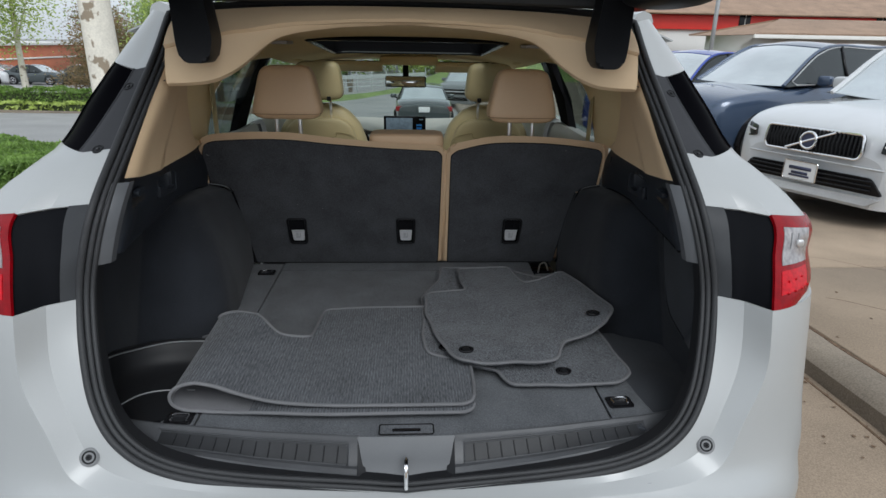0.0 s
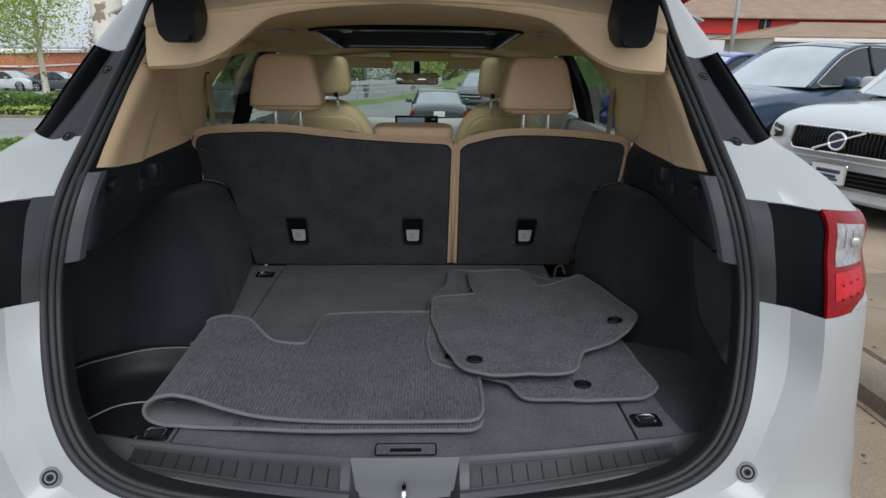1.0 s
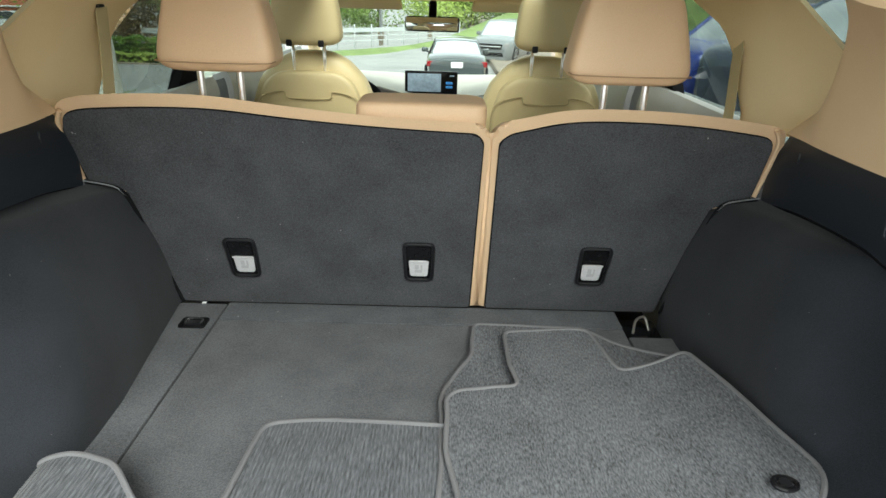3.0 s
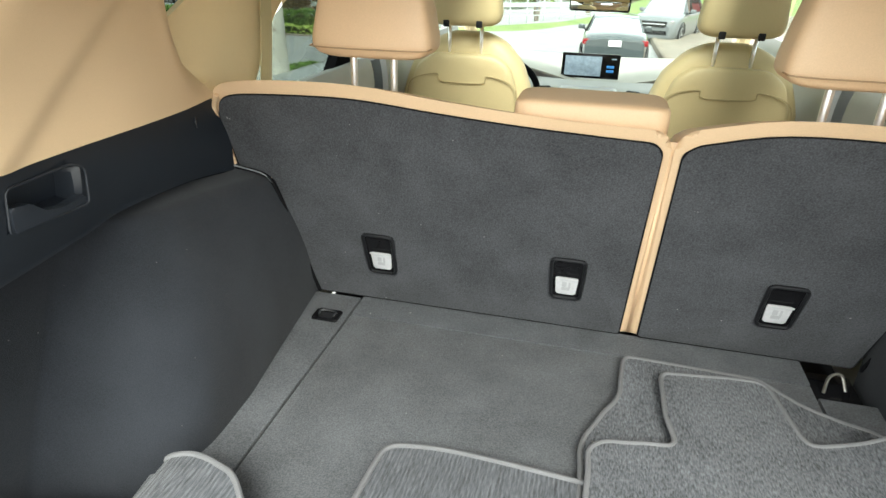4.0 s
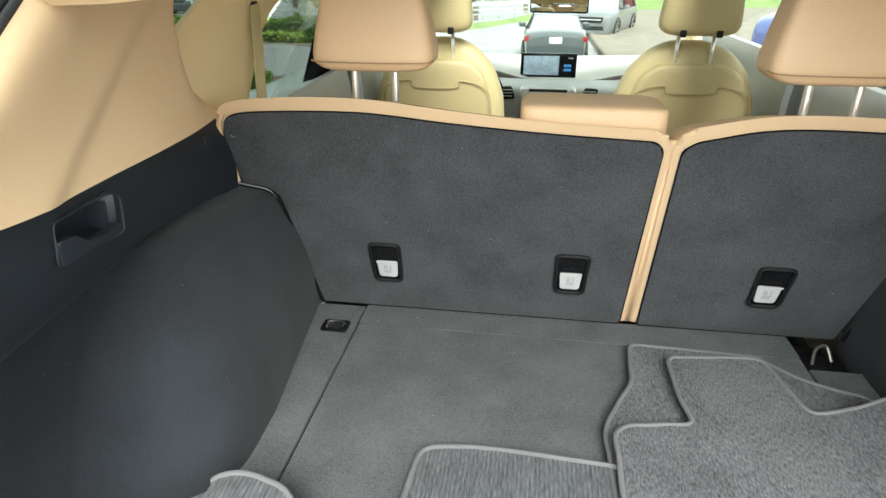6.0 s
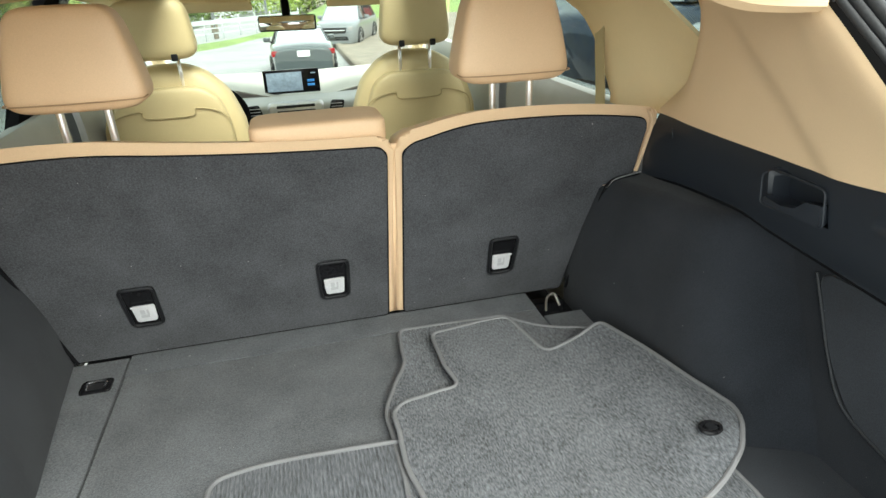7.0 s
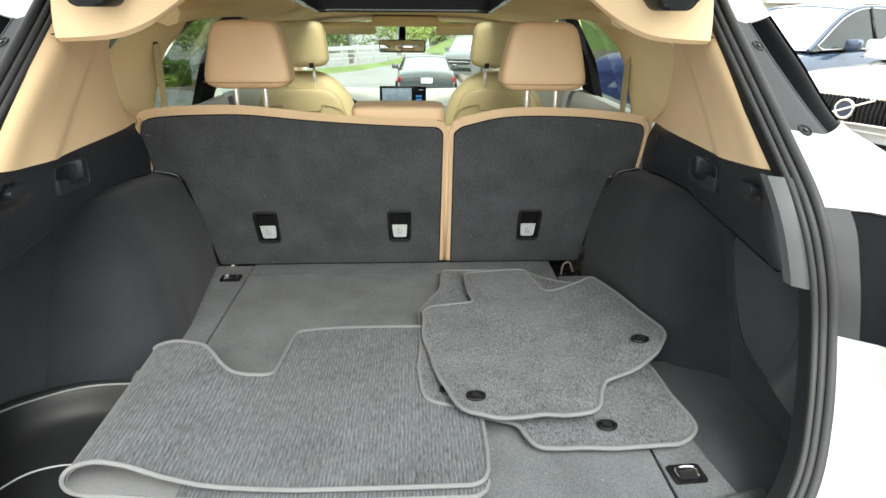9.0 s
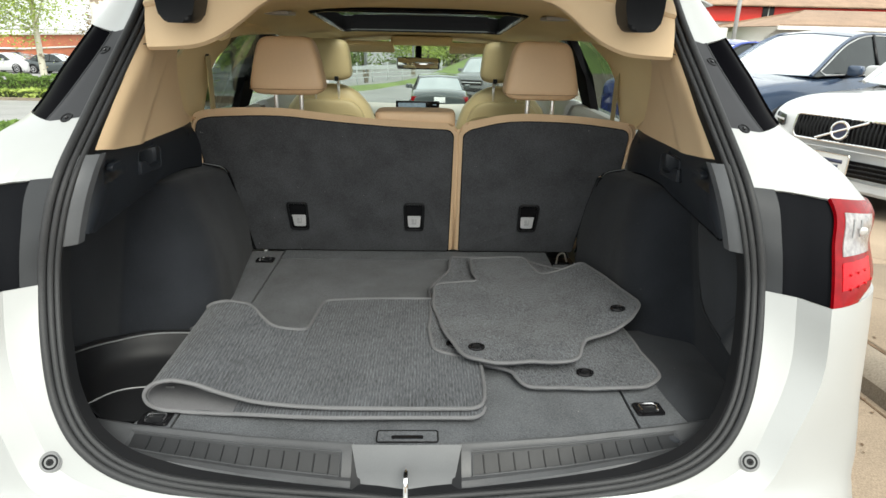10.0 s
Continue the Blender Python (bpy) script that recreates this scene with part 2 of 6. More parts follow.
LEAF = leafy(mat("green_leaves", (0.30, 0.40, 0.12), 0.6, vary=0.45, scale=1.5, fine=9, bump=0.0, second=(0.08, 0.13, 0.03)))
LEAF_LIGHT = leafy(mat("spring_green_leaves", (0.46, 0.55, 0.15), 0.6, vary=0.4, scale=1.0, fine=6, bump=0.0, second=(0.22, 0.3, 0.07)))
LEAF_RED = leafy(mat("reddish_brown_leaves", (0.3, 0.2, 0.11), 0.6, vary=0.4, scale=1.0, fine=6, bump=0.0, second=(0.13, 0.13, 0.06)))
HEDGE_LEAF = leafy(mat("clipped_hedge_leaves", (0.2, 0.31, 0.07), 0.55, vary=0.45, scale=3, fine=25, bump=0.0, second=(0.07, 0.13, 0.03)))
BARK = mat("mottled_sycamore_bark", (0.68, 0.64, 0.55), 0.9, vary=0.12, scale=9, fine=60, bump=0.5, depth=0.006)
bark_n, bark_k = BARK.node_tree.nodes, BARK.node_tree.links
flake, flake_edge, flake_mix, flake_geo = bark_n.new("ShaderNodeTexNoise"), bark_n.new("ShaderNodeMapRange"), bark_n.new("ShaderNodeMix"), bark_n.new("ShaderNodeNewGeometry")
flake.inputs["Scale"].default_value, flake.inputs["Detail"].default_value = 4.5, 6.0
flake_edge.inputs["From Min"].default_value, flake_edge.inputs["From Max"].default_value = 0.60, 0.63
flake_mix.data_type = "RGBA"
bark_k.new(flake_geo.outputs["Position"], flake.inputs["Vector"])
bark_k.new(flake.outputs["Fac"], flake_edge.inputs["Value"])
bark_k.new(flake_edge.outputs[0], flake_mix.inputs["Factor"])
bark_k.new(bark_n["Principled BSDF"].inputs["Base Color"].links[0].from_socket, flake_mix.inputs["A"])
flake_mix.inputs["B"].default_value = (0.26, 0.21, 0.15, 1)
bark_k.new(flake_mix.outputs["Result"], bark_n["Principled BSDF"].inputs["Base Color"])
BARK_DARK = mat("grey_brown_bark", (0.14, 0.11, 0.085), 0.9, vary=0.35, scale=6, fine=40, bump=0.6, depth=0.01)
RED_BAND = mat("red_painted_fascia", (0.6, 0.03, 0.02), 0.5, vary=0.08, scale=0.6, fine=15, bump=0.05)
WHITE_WALL = mat("white_painted_wall", (0.7, 0.69, 0.66), 0.7, vary=0.06, scale=0.5, fine=15, bump=0.1)
ROOF_BROWN = mat("brown_shingle_roof", (0.28, 0.19, 0.13), 0.9, vary=0.25, scale=0.8, fine=9, bump=0.4, depth=0.02)
BRICK_RED = mat("red_brick_wall", (0.42, 0.14, 0.075), 0.85, vary=0.2, scale=0.8, fine=9, bump=0.3, depth=0.01)
POLE_GREY = mat("galvanised_pole", (0.35, 0.36, 0.37), 0.5, 0.4, vary=0.1, bump=0.05)
NAVY = mat("navy_blue_car_paint", (0.045, 0.07, 0.12), 0.25, 0.3, vary=0.05, bump=0.0, coat=1.0)
BLUE = mat("bright_blue_car_paint", (0.03, 0.06, 0.32), 0.25, 0.2, vary=0.05, bump=0.0, coat=1.0)
DARK_CAR = mat("dark_green_grey_car_paint", (0.05, 0.063, 0.066), 0.2, 0.3, vary=0.05, bump=0.0, coat=1.0)
SILVER_CAR = mat("silver_white_car_paint", (0.50, 0.51, 0.52), 0.3, 0.0, vary=0.04, bump=0.0, coat=1.0)
GREY_CAR = mat("grey_metallic_car_paint", (0.16, 0.17, 0.175), 0.3, 0.2, vary=0.05, bump=0.0, coat=0.6)
CAR_GLASS = mat("dark_reflecting_car_glass", (0.02, 0.025, 0.026), 0.05, 0.0, vary=0.2, scale=3, bump=0.0, spec=0.5)
# pale half-metal colour strengthens the sky's reflection beyond that of plain glass
WINDSCREEN = mat("windscreen_with_painted_sky_sheen", (0.62, 0.66, 0.67), 0.04, 0.75, vary=0.2, scale=1.5, bump=0.0, spec=1.0, coat=1.0)
TYRE = mat("black_tyre_rubber", (0.02, 0.02, 0.02), 0.8, vary=0.2, bump=0.2)
ALLOY = mat("grey_alloy_rim", (0.5, 0.5, 0.52), 0.3, 0.8, vary=0.1, bump=0.0)
PLATE_WHITE = mat("white_plate", (0.7, 0.7, 0.7), 0.5, vary=0.05, bump=0.0)
BAR_DARK = mat("dark_print", (0.03, 0.035, 0.07), 0.6, vary=0.1, bump=0.0)
FENCE_WHITE = mat("white_painted_steel", (0.42, 0.44, 0.44), 0.5, vary=0.08, bump=0.0)


# ---- mesh helpers ----
def mesh_ob(name, me, material, parent=None, label="", smooth=True):
    me.materials.append(material)
    if smooth:
        me.polygons.foreach_set("use_smooth", [True] * len(me.polygons))
    ob = new(name, me)
    if parent is not None:
        ob.parent = parent
    if label:
        tagged(ob, label)
    return ob


def part(name, bm, material, parent=None, label="", smooth=True, sharp=35):
    """One bmesh as one mesh object under a thing or a part."""
    me = bpy.data.meshes.new(name)
    bmesh.ops.recalc_face_normals(bm, faces=bm.faces)
    if smooth:
        lim = radians(sharp)
        for e in bm.edges:
            if len(e.link_faces) == 2 and e.calc_face_angle(0) > lim:
                e.smooth = False
    bm.to_mesh(me)
    bm.free()
    return mesh_ob(name, me, material, parent, label, smooth)


def thing(name, label, category, m=None, group="", kind=""):
    ob = new(name)
    ob.empty_display_size = 0.1
    if m is not None:
        ob.matrix_world = m
    return tagged(ob, label, category, group, kind)


def add_box(bm, c, s, bevel=0.0, seg=2, m=None):
    r = bmesh.ops.create_cube(bm, size=1.0)
    vs = r["verts"]
    for v in vs:
        v.co = Vector((v.co.x * s[0], v.co.y * s[1], v.co.z * s[2]))
    if bevel:
        es = list({e for v in vs for e in v.link_edges})
        b = bmesh.ops.bevel(bm, geom=es, offset=bevel, segments=seg, affect="EDGES", profile=0.6)
        vs = list({v for f in b["faces"] for v in f.verts} | {v for v in vs if v.is_valid})
    for v in vs:
        v.co = Vector(c) + (m @ v.co if m is not None else v.co)
    return vs


def box(c, s, bevel=0.0, seg=2, m=None):
    bm = bmesh.new()
    add_box(bm, c, s, bevel, seg, m)
    return bm


def curve_pts(pts, n=8, closed=False):
    """A smooth line through points."""
    p = [np.array(a, float) for a in pts]
    out, k = [], len(p)
    for i in range(k if closed else k - 1):
        a = p[(i - 1) % k] if closed or i else 2 * p[0] - p[1]
        b, c = p[i], p[(i + 1) % k]
        d = p[(i + 2) % k] if closed or i + 2 < k else 2 * p[-1] - p[-2]
        for j in range(n):
            t = j / n
            out.append(0.5 * (2 * b + (c - a) * t + (2 * a - 5 * b + 4 * c - d) * t * t + (3 * b - a - 3 * c + d) * t ** 3))
    if not closed:
        out.append(p[-1])
    return out


def add_tube(bm, pts, r, seg=8, closed=False, flat=1.0, up=(0, 0, 1), taper=None):
    """A round or flattened bar along a line."""
    p = [Vector(a) for a in pts]
    k, rings, s = len(p), [], None
    for i in range(k):
        a = p[(i - 1) % k] if closed or i else p[0]
        b = p[(i + 1) % k] if closed or i + 1 < k else p[-1]
        d = (b - a).normalized()
        if s is None:
            u = Vector(up) if abs(d.dot(Vector(up))) < 0.95 else Vector((0, 1, 0))
            s = d.cross(u).normalized()
        else:
            s = (s - d * s.dot(d)).normalized()
        w = s.cross(d).normalized()
        rr = r if taper is None else r * taper[min(i, len(taper) - 1)]
        rings.append([bm.verts.new(p[i] + s * (rr * math.cos(2 * math.pi * j / seg)) + w * (rr * flat * math.sin(2 * math.pi * j / seg))) for j in range(seg)])
    for i in range(k if closed else k - 1):
        a, b = rings[i], rings[(i + 1) % k]
        shift = 0
        if closed and i == k - 1:
            shift = min(range(seg), key=lambda q: (a[0].co - b[q].co).length)
        for j in range(seg):
            bm.faces.new((a[j], a[(j + 1) % seg], b[(j + 1 + shift) % seg], b[(j + shift) % seg]))
    if not closed:
        bm.faces.new(rings[0][::-1])
        bm.faces.new(rings[-1])


def tube(pts, r, **kw):
    bm = bmesh.new()
    add_tube(bm, pts, r, **kw)
    return bm


def sheet(P, thick=0.0, closed_u=False):
    """A surface through an n x m array of points; thick gives it a back and rims."""
    P = np.asarray(P, float)
    n, m = P.shape[:2]
    bm = bmesh.new()
    V = [[bm.verts.new(P[i, j]) for j in range(m)] for i in range(n)]
    rows = n if closed_u else n - 1
    for i in range(rows):
        for j in range(m - 1):
            q = (V[i][j], V[(i + 1) % n][j], V[(i + 1) % n][j + 1], V[i][j + 1])
            if len(set(q)) == 4:
                bm.faces.new(q)
    if thick:
        bm.normal_update()
        bmesh.ops.solidify(bm, geom=list(bm.faces), thickness=thick)
    return bm


def refine(P, nu=4, nv=4):
    """Smooths a coarse array of points into a finer one."""
    P = np.asarray(P, float)
    A = np.array([curve_pts(row, nv) for row in P])
    return np.array([curve_pts(A[:, j], nu) for j in range(A.shape[1])]).transpose(1, 0, 2)


def slab(poly, place, thick, bevel=0.0, seg=2):
    """A flat outline (u, v) given depth; place turns (u, v, depth) into a point."""
    bm = bmesh.new()
    lo = [bm.verts.new(place(u, v, 0)) for u, v in poly]
    hi = [bm.verts.new(place(u, v, thick)) for u, v in poly]
    k = len(poly)
    f0, f1 = bm.faces.new(lo), bm.faces.new(hi[::-1])
    for i in range(k):
        bm.faces.new((lo[i], hi[i], hi[(i + 1) % k], lo[(i + 1) % k]))
    if bevel:
        es = list(set(f0.edges) | set(f1.edges))
        bmesh.ops.bevel(bm, geom=es, offset=bevel, segments=seg, affect="EDGES", profile=0.5, clamp_overlap=True)
    bmesh.ops.triangulate(bm, faces=[f for f in bm.faces if len(f.verts) > 4])
    return bm


def rounded(poly, r, n=4):
    """Rounds the corners of a flat outline."""
    out, k = [], len(poly)
    for i in range(k):
        a, b, c = (np.array(poly[(i + d) % k], float) for d in (-1, 0, 1))
        u, v = a - b, c - b
        lu, lv = np.linalg.norm(u), np.linalg.norm(v)
        q = min(r, lu * 0.45, lv * 0.45)
        p0, p1 = b + u / lu * q, b + v / lv * q
        for j in range(n + 1):
            t = j / n
            out.append(tuple((1 - t) ** 2 * p0 + 2 * t * (1 - t) * b + t * t * p1))
    return out


def rect(w, h, r=0.0, n=4):
    q = [(-w / 2, -h / 2), (w / 2, -h / 2), (w / 2, h / 2), (-w / 2, h / 2)]
    return rounded(q, r, n) if r else q


def disc(c, normal, r, thick, seg=24, bevel=0.0):
    bm = bmesh.new()
    t = Vector(normal).to_track_quat("Z", "Y").to_matrix().to_4x4()
    bmesh.ops.create_cone(bm, cap_ends=True, segments=seg, radius1=r, radius2=r, depth=thick, matrix=Matrix.Translation(c) @ t)
    if bevel:
        es = [e for e in bm.edges if len(e.link_faces) == 2 and e.calc_face_angle(0) > 1]
        bmesh.ops.bevel(bm, geom=es, offset=bevel, segments=2, affect="EDGES")
    return bm


def pillow(c, s, squash=4.0, nu=24, nv=14, shape=None):
    """A padded block: a rounded box whose section may change with height."""
    bm, rows = bmesh.new(), []
    for i in range(nv + 1):
        w = -math.pi / 2 + math.pi * i / nv
        cz, sz = math.cos(w), math.sin(w)
        row = []
        for j in range(nu):
            a = 2 * math.pi * j / nu
            q = lambda x: math.copysign(abs(x) ** (2 / squash), x)
            p = Vector((q(cz) * q(math.cos(a)), q(cz) * q(math.sin(a)), q(sz)))
            if shape:
                p = Vector(shape(p.x, p.y, p.z))
            row.append(Vector(c) + Vector((p.x * s[0] / 2, p.y * s[1] / 2, p.z * s[2] / 2)))
        rows.append(row)
    south, north = bm.verts.new(rows[0][0]), bm.verts.new(rows[-1][0])
    V = [[bm.verts.new(p) for p in r] for r in rows[1:-1]]
    for i in range(len(V) - 1):
        for j in range(nu):
            bm.faces.new((V[i][j], V[i][(j + 1) % nu], V[i + 1][(j + 1) % nu], V[i + 1][j]))
    for j in range(nu):
        bm.faces.new((south, V[0][(j + 1) % nu], V[0][j]))
        bm.faces.new((north, V[-1][j], V[-1][(j + 1) % nu]))
    return bm


def smoothstep(a, b, x):
    t = np.clip((x - a) / (b - a), 0, 1)
    return t * t * (3 - 2 * t)


# ---- the white SUV whose tailgate stands open ----
suv = thing("suv", "white SUV with open tailgate and beige leather interior", "car")

# Stations round the tailgate opening, from the bumper's middle up to the roof: the seal's edge, a crease, the outer skin, the flank.
STATIONS = [
    ((0, .895, .672), (0, .85, .668), (0, .79, .60), (0, .80, .35)),
    ((.32, .902, .70), (.33, .855, .685), (.36, .80, .60), (.38, .81, .33)),
    ((.476, .913, .728), (.52, .87, .69), (.58, .83, .59), (.62, .85, .32)),
    ((.563, .936, .771), (.64, .90, .715), (.76, .90, .58), (.83, .98, .30)),
    ((.612, .968, .835), (.69, .925, .81), (.895, 1.02, .66), (.93, 1.15, .36)),
    ((.640, 1.012, .92), (.735, .955, .91), (.905, 1.07, .80), (.94, 1.30, .58)),
    ((.658, 1.068, 1.03), (.738, .980, 1.033), (.90, 1.11, 1.028), (.95, 1.40, .99)),
    ((.640, 1.083, 1.13), (.755, 1.035, 1.12), (.915, 1.17, 1.10), (.955, 1.45, 1.06)),
    ((.622, 1.118, 1.215), (.765, 1.093, 1.20), (.920, 1.21, 1.172), (.945, 1.5, 1.15)),
    ((.616, 1.215, 1.297), (.70, 1.22, 1.285), (.815, 1.35, 1.285), (.89, 1.6, 1.24)),
    ((.610, 1.344, 1.396), (.66, 1.355, 1.39), (.765, 1.45, 1.397), (.82, 1.7, 1.37)),
    ((.600, 1.465, 1.495), (.64, 1.475, 1.485), (.715, 1.54, 1.50), (.765, 1.8, 1.485)),
    ((.598, 1.575, 1.587), (.62, 1.585, 1.595), (.66, 1.63, 1.60), (.71, 1.9, 1.585)),
]
SKIN = refine(STATIONS, 8, 8)
for i, row in enumerate(np.array([curve_pts(np.array(STATIONS)[:, j], 8) for j in range(2)]).transpose(1, 0, 2)):
    for j in range(8):
        SKIN[i, j] = row[0] * (1 - j / 8) + row[1] * j / 8


# a pressed crease on the shoulder, a recess where the tailgate shuts, and a ledge round the bumper's lower part
for i in range(SKIN.shape[0]):
    u = i / 8
    for j in range(1, 25):
        v = j / 8
        if j < 8:
            SKIN[i, j, 1] += .016 * min(v / .625, (1 - v) / .375) * float(smoothstep(.4, 2.0, u)) * float(1 - smoothstep(8.0, 8.6, u))
        rise = .024 * max(0, 1 - abs(v - 1.5) / .5) * float(smoothstep(8.0, 8.5, u)) * float(1 - smoothstep(8.8, 9.12, u))
        SKIN[i, j] += rise * np.array([.75, -.55, .35])
        if v >= 1:
            ledge = 3.1 + .85 * (v - 1) + .25 * max(0, v - 2)
            SKIN[i, j] += .020 * float(1 - smoothstep(ledge - .55, ledge + .05, u)) * float(smoothstep(1.0, 1.5, v)) * np.array([.65, -.75, .1]) * float(smoothstep(0, 1.5, u))


def on_skin(x, y, z):
    """The nearest point of the skin, and the way it faces."""
    N = np.cross(np.gradient(SKIN, axis=0), np.gradient(SKIN, axis=1))
    i, j = np.unravel_index(np.argmin(np.linalg.norm(SKIN - np.array([x, y, z]), axis=2)), SKIN.shape[:2])
    n = N[i, j] / np.linalg.norm(N[i, j])
    return (x, y, z), n if n[1] < 0 else -n, SKIN[i, j]


def skin(u0, u1, v0, v1, side=1, lift=0.0):
    """A piece of the outer skin between two stations and two lines; lift sets it proud."""
    P = SKIN[round(u0 * 8):round(u1 * 8) + 1, round(v0 * 8):round(v1 * 8) + 1].copy()
    if lift:
        du, dv = np.gradient(P, axis=0), np.gradient(P, axis=1)
        N = np.cross(du, dv)
        N /= np.linalg.norm(N, axis=2, keepdims=True) + 1e-9
        N *= np.where(N[..., 1:2] > 0.0, -1, 1)
        P += N * lift
    P[..., 0] *= side
    return P


def skin_sheet(P, thick, side):
    """A piece of skin whose thickness lies on the inside on both sides of the car."""
    return sheet(P[::-1] if side > 0 else P, thick)


def tapered(P):
    """The tail lamp's field, whose outer edge runs in towards its foot."""
    Q = P.copy()
    along = np.linspace(0, 1, P.shape[1])
    for i in range(P.shape[0]):
        reach = float(np.interp(i / (P.shape[0] - 1), [0, .06, .22, .45, .65, 1], [.22, .36, .62, .86, .97, 1.0]))
        for c in range(3):
            Q[i, :, c] = np.interp(along * reach, along, P[i, :, c])
    return Q


def mirrored_rows(rows, side):
    return [[(x * side, y, z) for x, y, z in row] for row in rows]


def mirrored(pts, side):
    return [(x * side, y, z) for x, y, z in pts]


CHIPS = [(.484, .862, .752, .008), (.490, .863, .748, .006), (.491, .862, .741, .006), (.497, .864, .744, .004)]
both_bumper = np.concatenate([skin(0, 6, 0, 3, -1)[::-1], skin(0, 6, 0, 3, 1)[1:]])
bumper = part("rear_bumper", sheet(both_bumper, 0.004), WHITE, suv, "pearl white painted rear bumper", sharp=17)
for s in (1, -1):
    part("corner_trim_panel", skin_sheet(skin(6, 8, 0, 1, s, -0.006), 0.004, s), GRAIN_BLACK, suv, "black corner panel beside the tail lamp")
    P = skin(6, 8, 0, 1, s, 0.002)
    part("corner_trim_step", skin_sheet(P[:, :4], 0.004, s), CORNER_SATIN, suv)
    part("lamp_corner", skin_sheet(skin(6, 8, 1.125, 3, s), 0.004, s), WHITE, suv, "white body corner behind the tail lamp")
    lamp = part("tail_lamp", skin_sheet(tapered(skin(6, 8, 1, 2.75, s, 0.004)), 0.006, s), RED_LENS, suv, "red tail lamp with clear centre lens")
    part("lamp_bowl", skin_sheet(skin(6.25, 6.75, 1.125, 1.625, s, 0.0048), 0.003, s), RED_GLOW, lamp, "bright red brake lamp field")
    part("clear_lens", skin_sheet(skin(6.875, 7.75, 1.125, 1.625, s, 0.0056), 0.004, s), CLEAR_LENS, lamp, "clear reversing lamp lens")
    part("bulb_reflector", pillow(tuple(skin(7.375, 7.5, 1.375, 1.5, s, 0.010)[0, 0]), (.016, .008, .016), 3, 14, 10), SILVER_TRIM, lamp, "bright bulb reflector")
    for v in (1.25, 1.375):
        part("lens_rib", tube([tuple(q) for q in skin(7.25, 7.625, v, v + .125, s, 0.0062)[:, 0]], .0012, seg=6), PLUG_GREY, lamp)
    for q in [skin(6.25, 6.375, v, v + .125, s, 0.0058)[0, 0] for v in (1.25, 1.375, 1.5, 1.625)] + [skin(6.5, 6.625, v, v + .125, s, 0.0058)[0, 0] for v in (1.25, 1.375, 1.5)]:
        part("reflector_cell", disc(tuple(q), (s * .5, -.85, 0), .0032, .0012, 6), RED_GLOW, lamp, "small bright red reflector cell")
    part("quarter_panel", skin_sheet(skin(8, 9.125, 0, 3, s), 0.004, s), WHITE, suv, "white shoulder panel under the rear side glass", sharp=10)
    applique = part("pillar_applique", skin_sheet(skin(9.125, 10.75, 0, 1.125, s, 0.0), 0.004, s), APPLIQUE, suv, "black plastic pillar panel with two screws")
    part("gloss_edge", skin_sheet(skin(9.125, 10.75, 1.125, 2.0, s, -0.005), 0.004, s), PILLAR_GLOSS, applique, "glossy black outer pillar panel")
    part("panel_ridge", tube([tuple(q) for q in skin(9.125, 10.75, 1.125, 1.25, s, -0.001)[:, 0]], .0025, seg=6), APPLIQUE, applique)
    part("side_glass", skin_sheet(skin(9.125, 10.75, 2.0, 3, s), 0.004, s), PILLAR_GLOSS, suv, "dark rear quarter glass seen from outside")
    part("roof_pillar", skin_sheet(skin(10.75, 12, 0, 3, s), 0.004, s), WHITE, suv, "white roof pillar beside the opening")
    for c in ((.652, 1.390, 1.434), (.662, 1.233, 1.309)):
        _, n, q = on_skin(*c)
        q = np.array(c) + n * np.dot(q - np.array(c), n)
        nrm, c = (n[0] * s, n[1], n[2]), (q - n * .0035) * np.array([s, 1, 1])
        part("screw_cap", disc(c, nrm, 0.0125, 0.008, 20, 0.0015), SATIN_BLACK, applique)
        part("screw_ring", tube([Vector(c) + Vector(nrm) * .004 + Vector(nrm).to_track_quat("Z", "Y") @ Vector((.011 * math.cos(a), .011 * math.sin(a), 0)) for a in np.linspace(0, 6.283, 17)[:-1]], .0016, seg=6, closed=True), SATIN_BLACK, applique)
        part("screw_socket", disc(Vector(c) + Vector(nrm) * .004, nrm, 0.004, 0.004, 6), GLOSS_BLACK, applique)
    c = np.array((.62, .92, .756))
    _, n, q = on_skin(*c)
    q = c + n * np.dot(q - c, n)
    nrm, c = (n[0] * s, n[1], n[2]), (q + n * .008) * np.array([s, 1, 1])
    plug = part("bumper_plug", disc(c, nrm, 0.0185, 0.010, 28, 0.003), PLUG_GREY, suv, "round grey plastic bumper plug")
    part("plug_ring", tube([Vector(c) + Vector(nrm) * .005 + Vector(nrm).to_track_quat("Z", "Y") @ Vector((.0115 * math.cos(a), .0115 * math.sin(a), 0)) for a in np.linspace(0, 6.283, 21)[:-1]], .0018, seg=6, closed=True), SATIN_BLACK, plug)
    part("plug_core", disc(Vector(c) + Vector(nrm) * .005, nrm, 0.006, 0.005, 14, 0.001), SATIN_BLACK, plug)
    part("plug_dot", disc(Vector(c) + Vector(nrm) * .006, nrm, 0.0025, 0.004, 10), GLOSS_BLACK, plug)
    if s > 0:
        for x, y, z, l in CHIPS:
            _, n, q = on_skin(x, y, z)
            q = np.array((x, y, z)) + n * np.dot(q - np.array((x, y, z)), n)
            part("paint_chip", slab(rect(l, .0028, .001), lambda u, v, d: Vector(q) + Vector(n) * (d + .0025) + Vector((u, 0, v)), .0008), SATIN_BLACK, bumper)
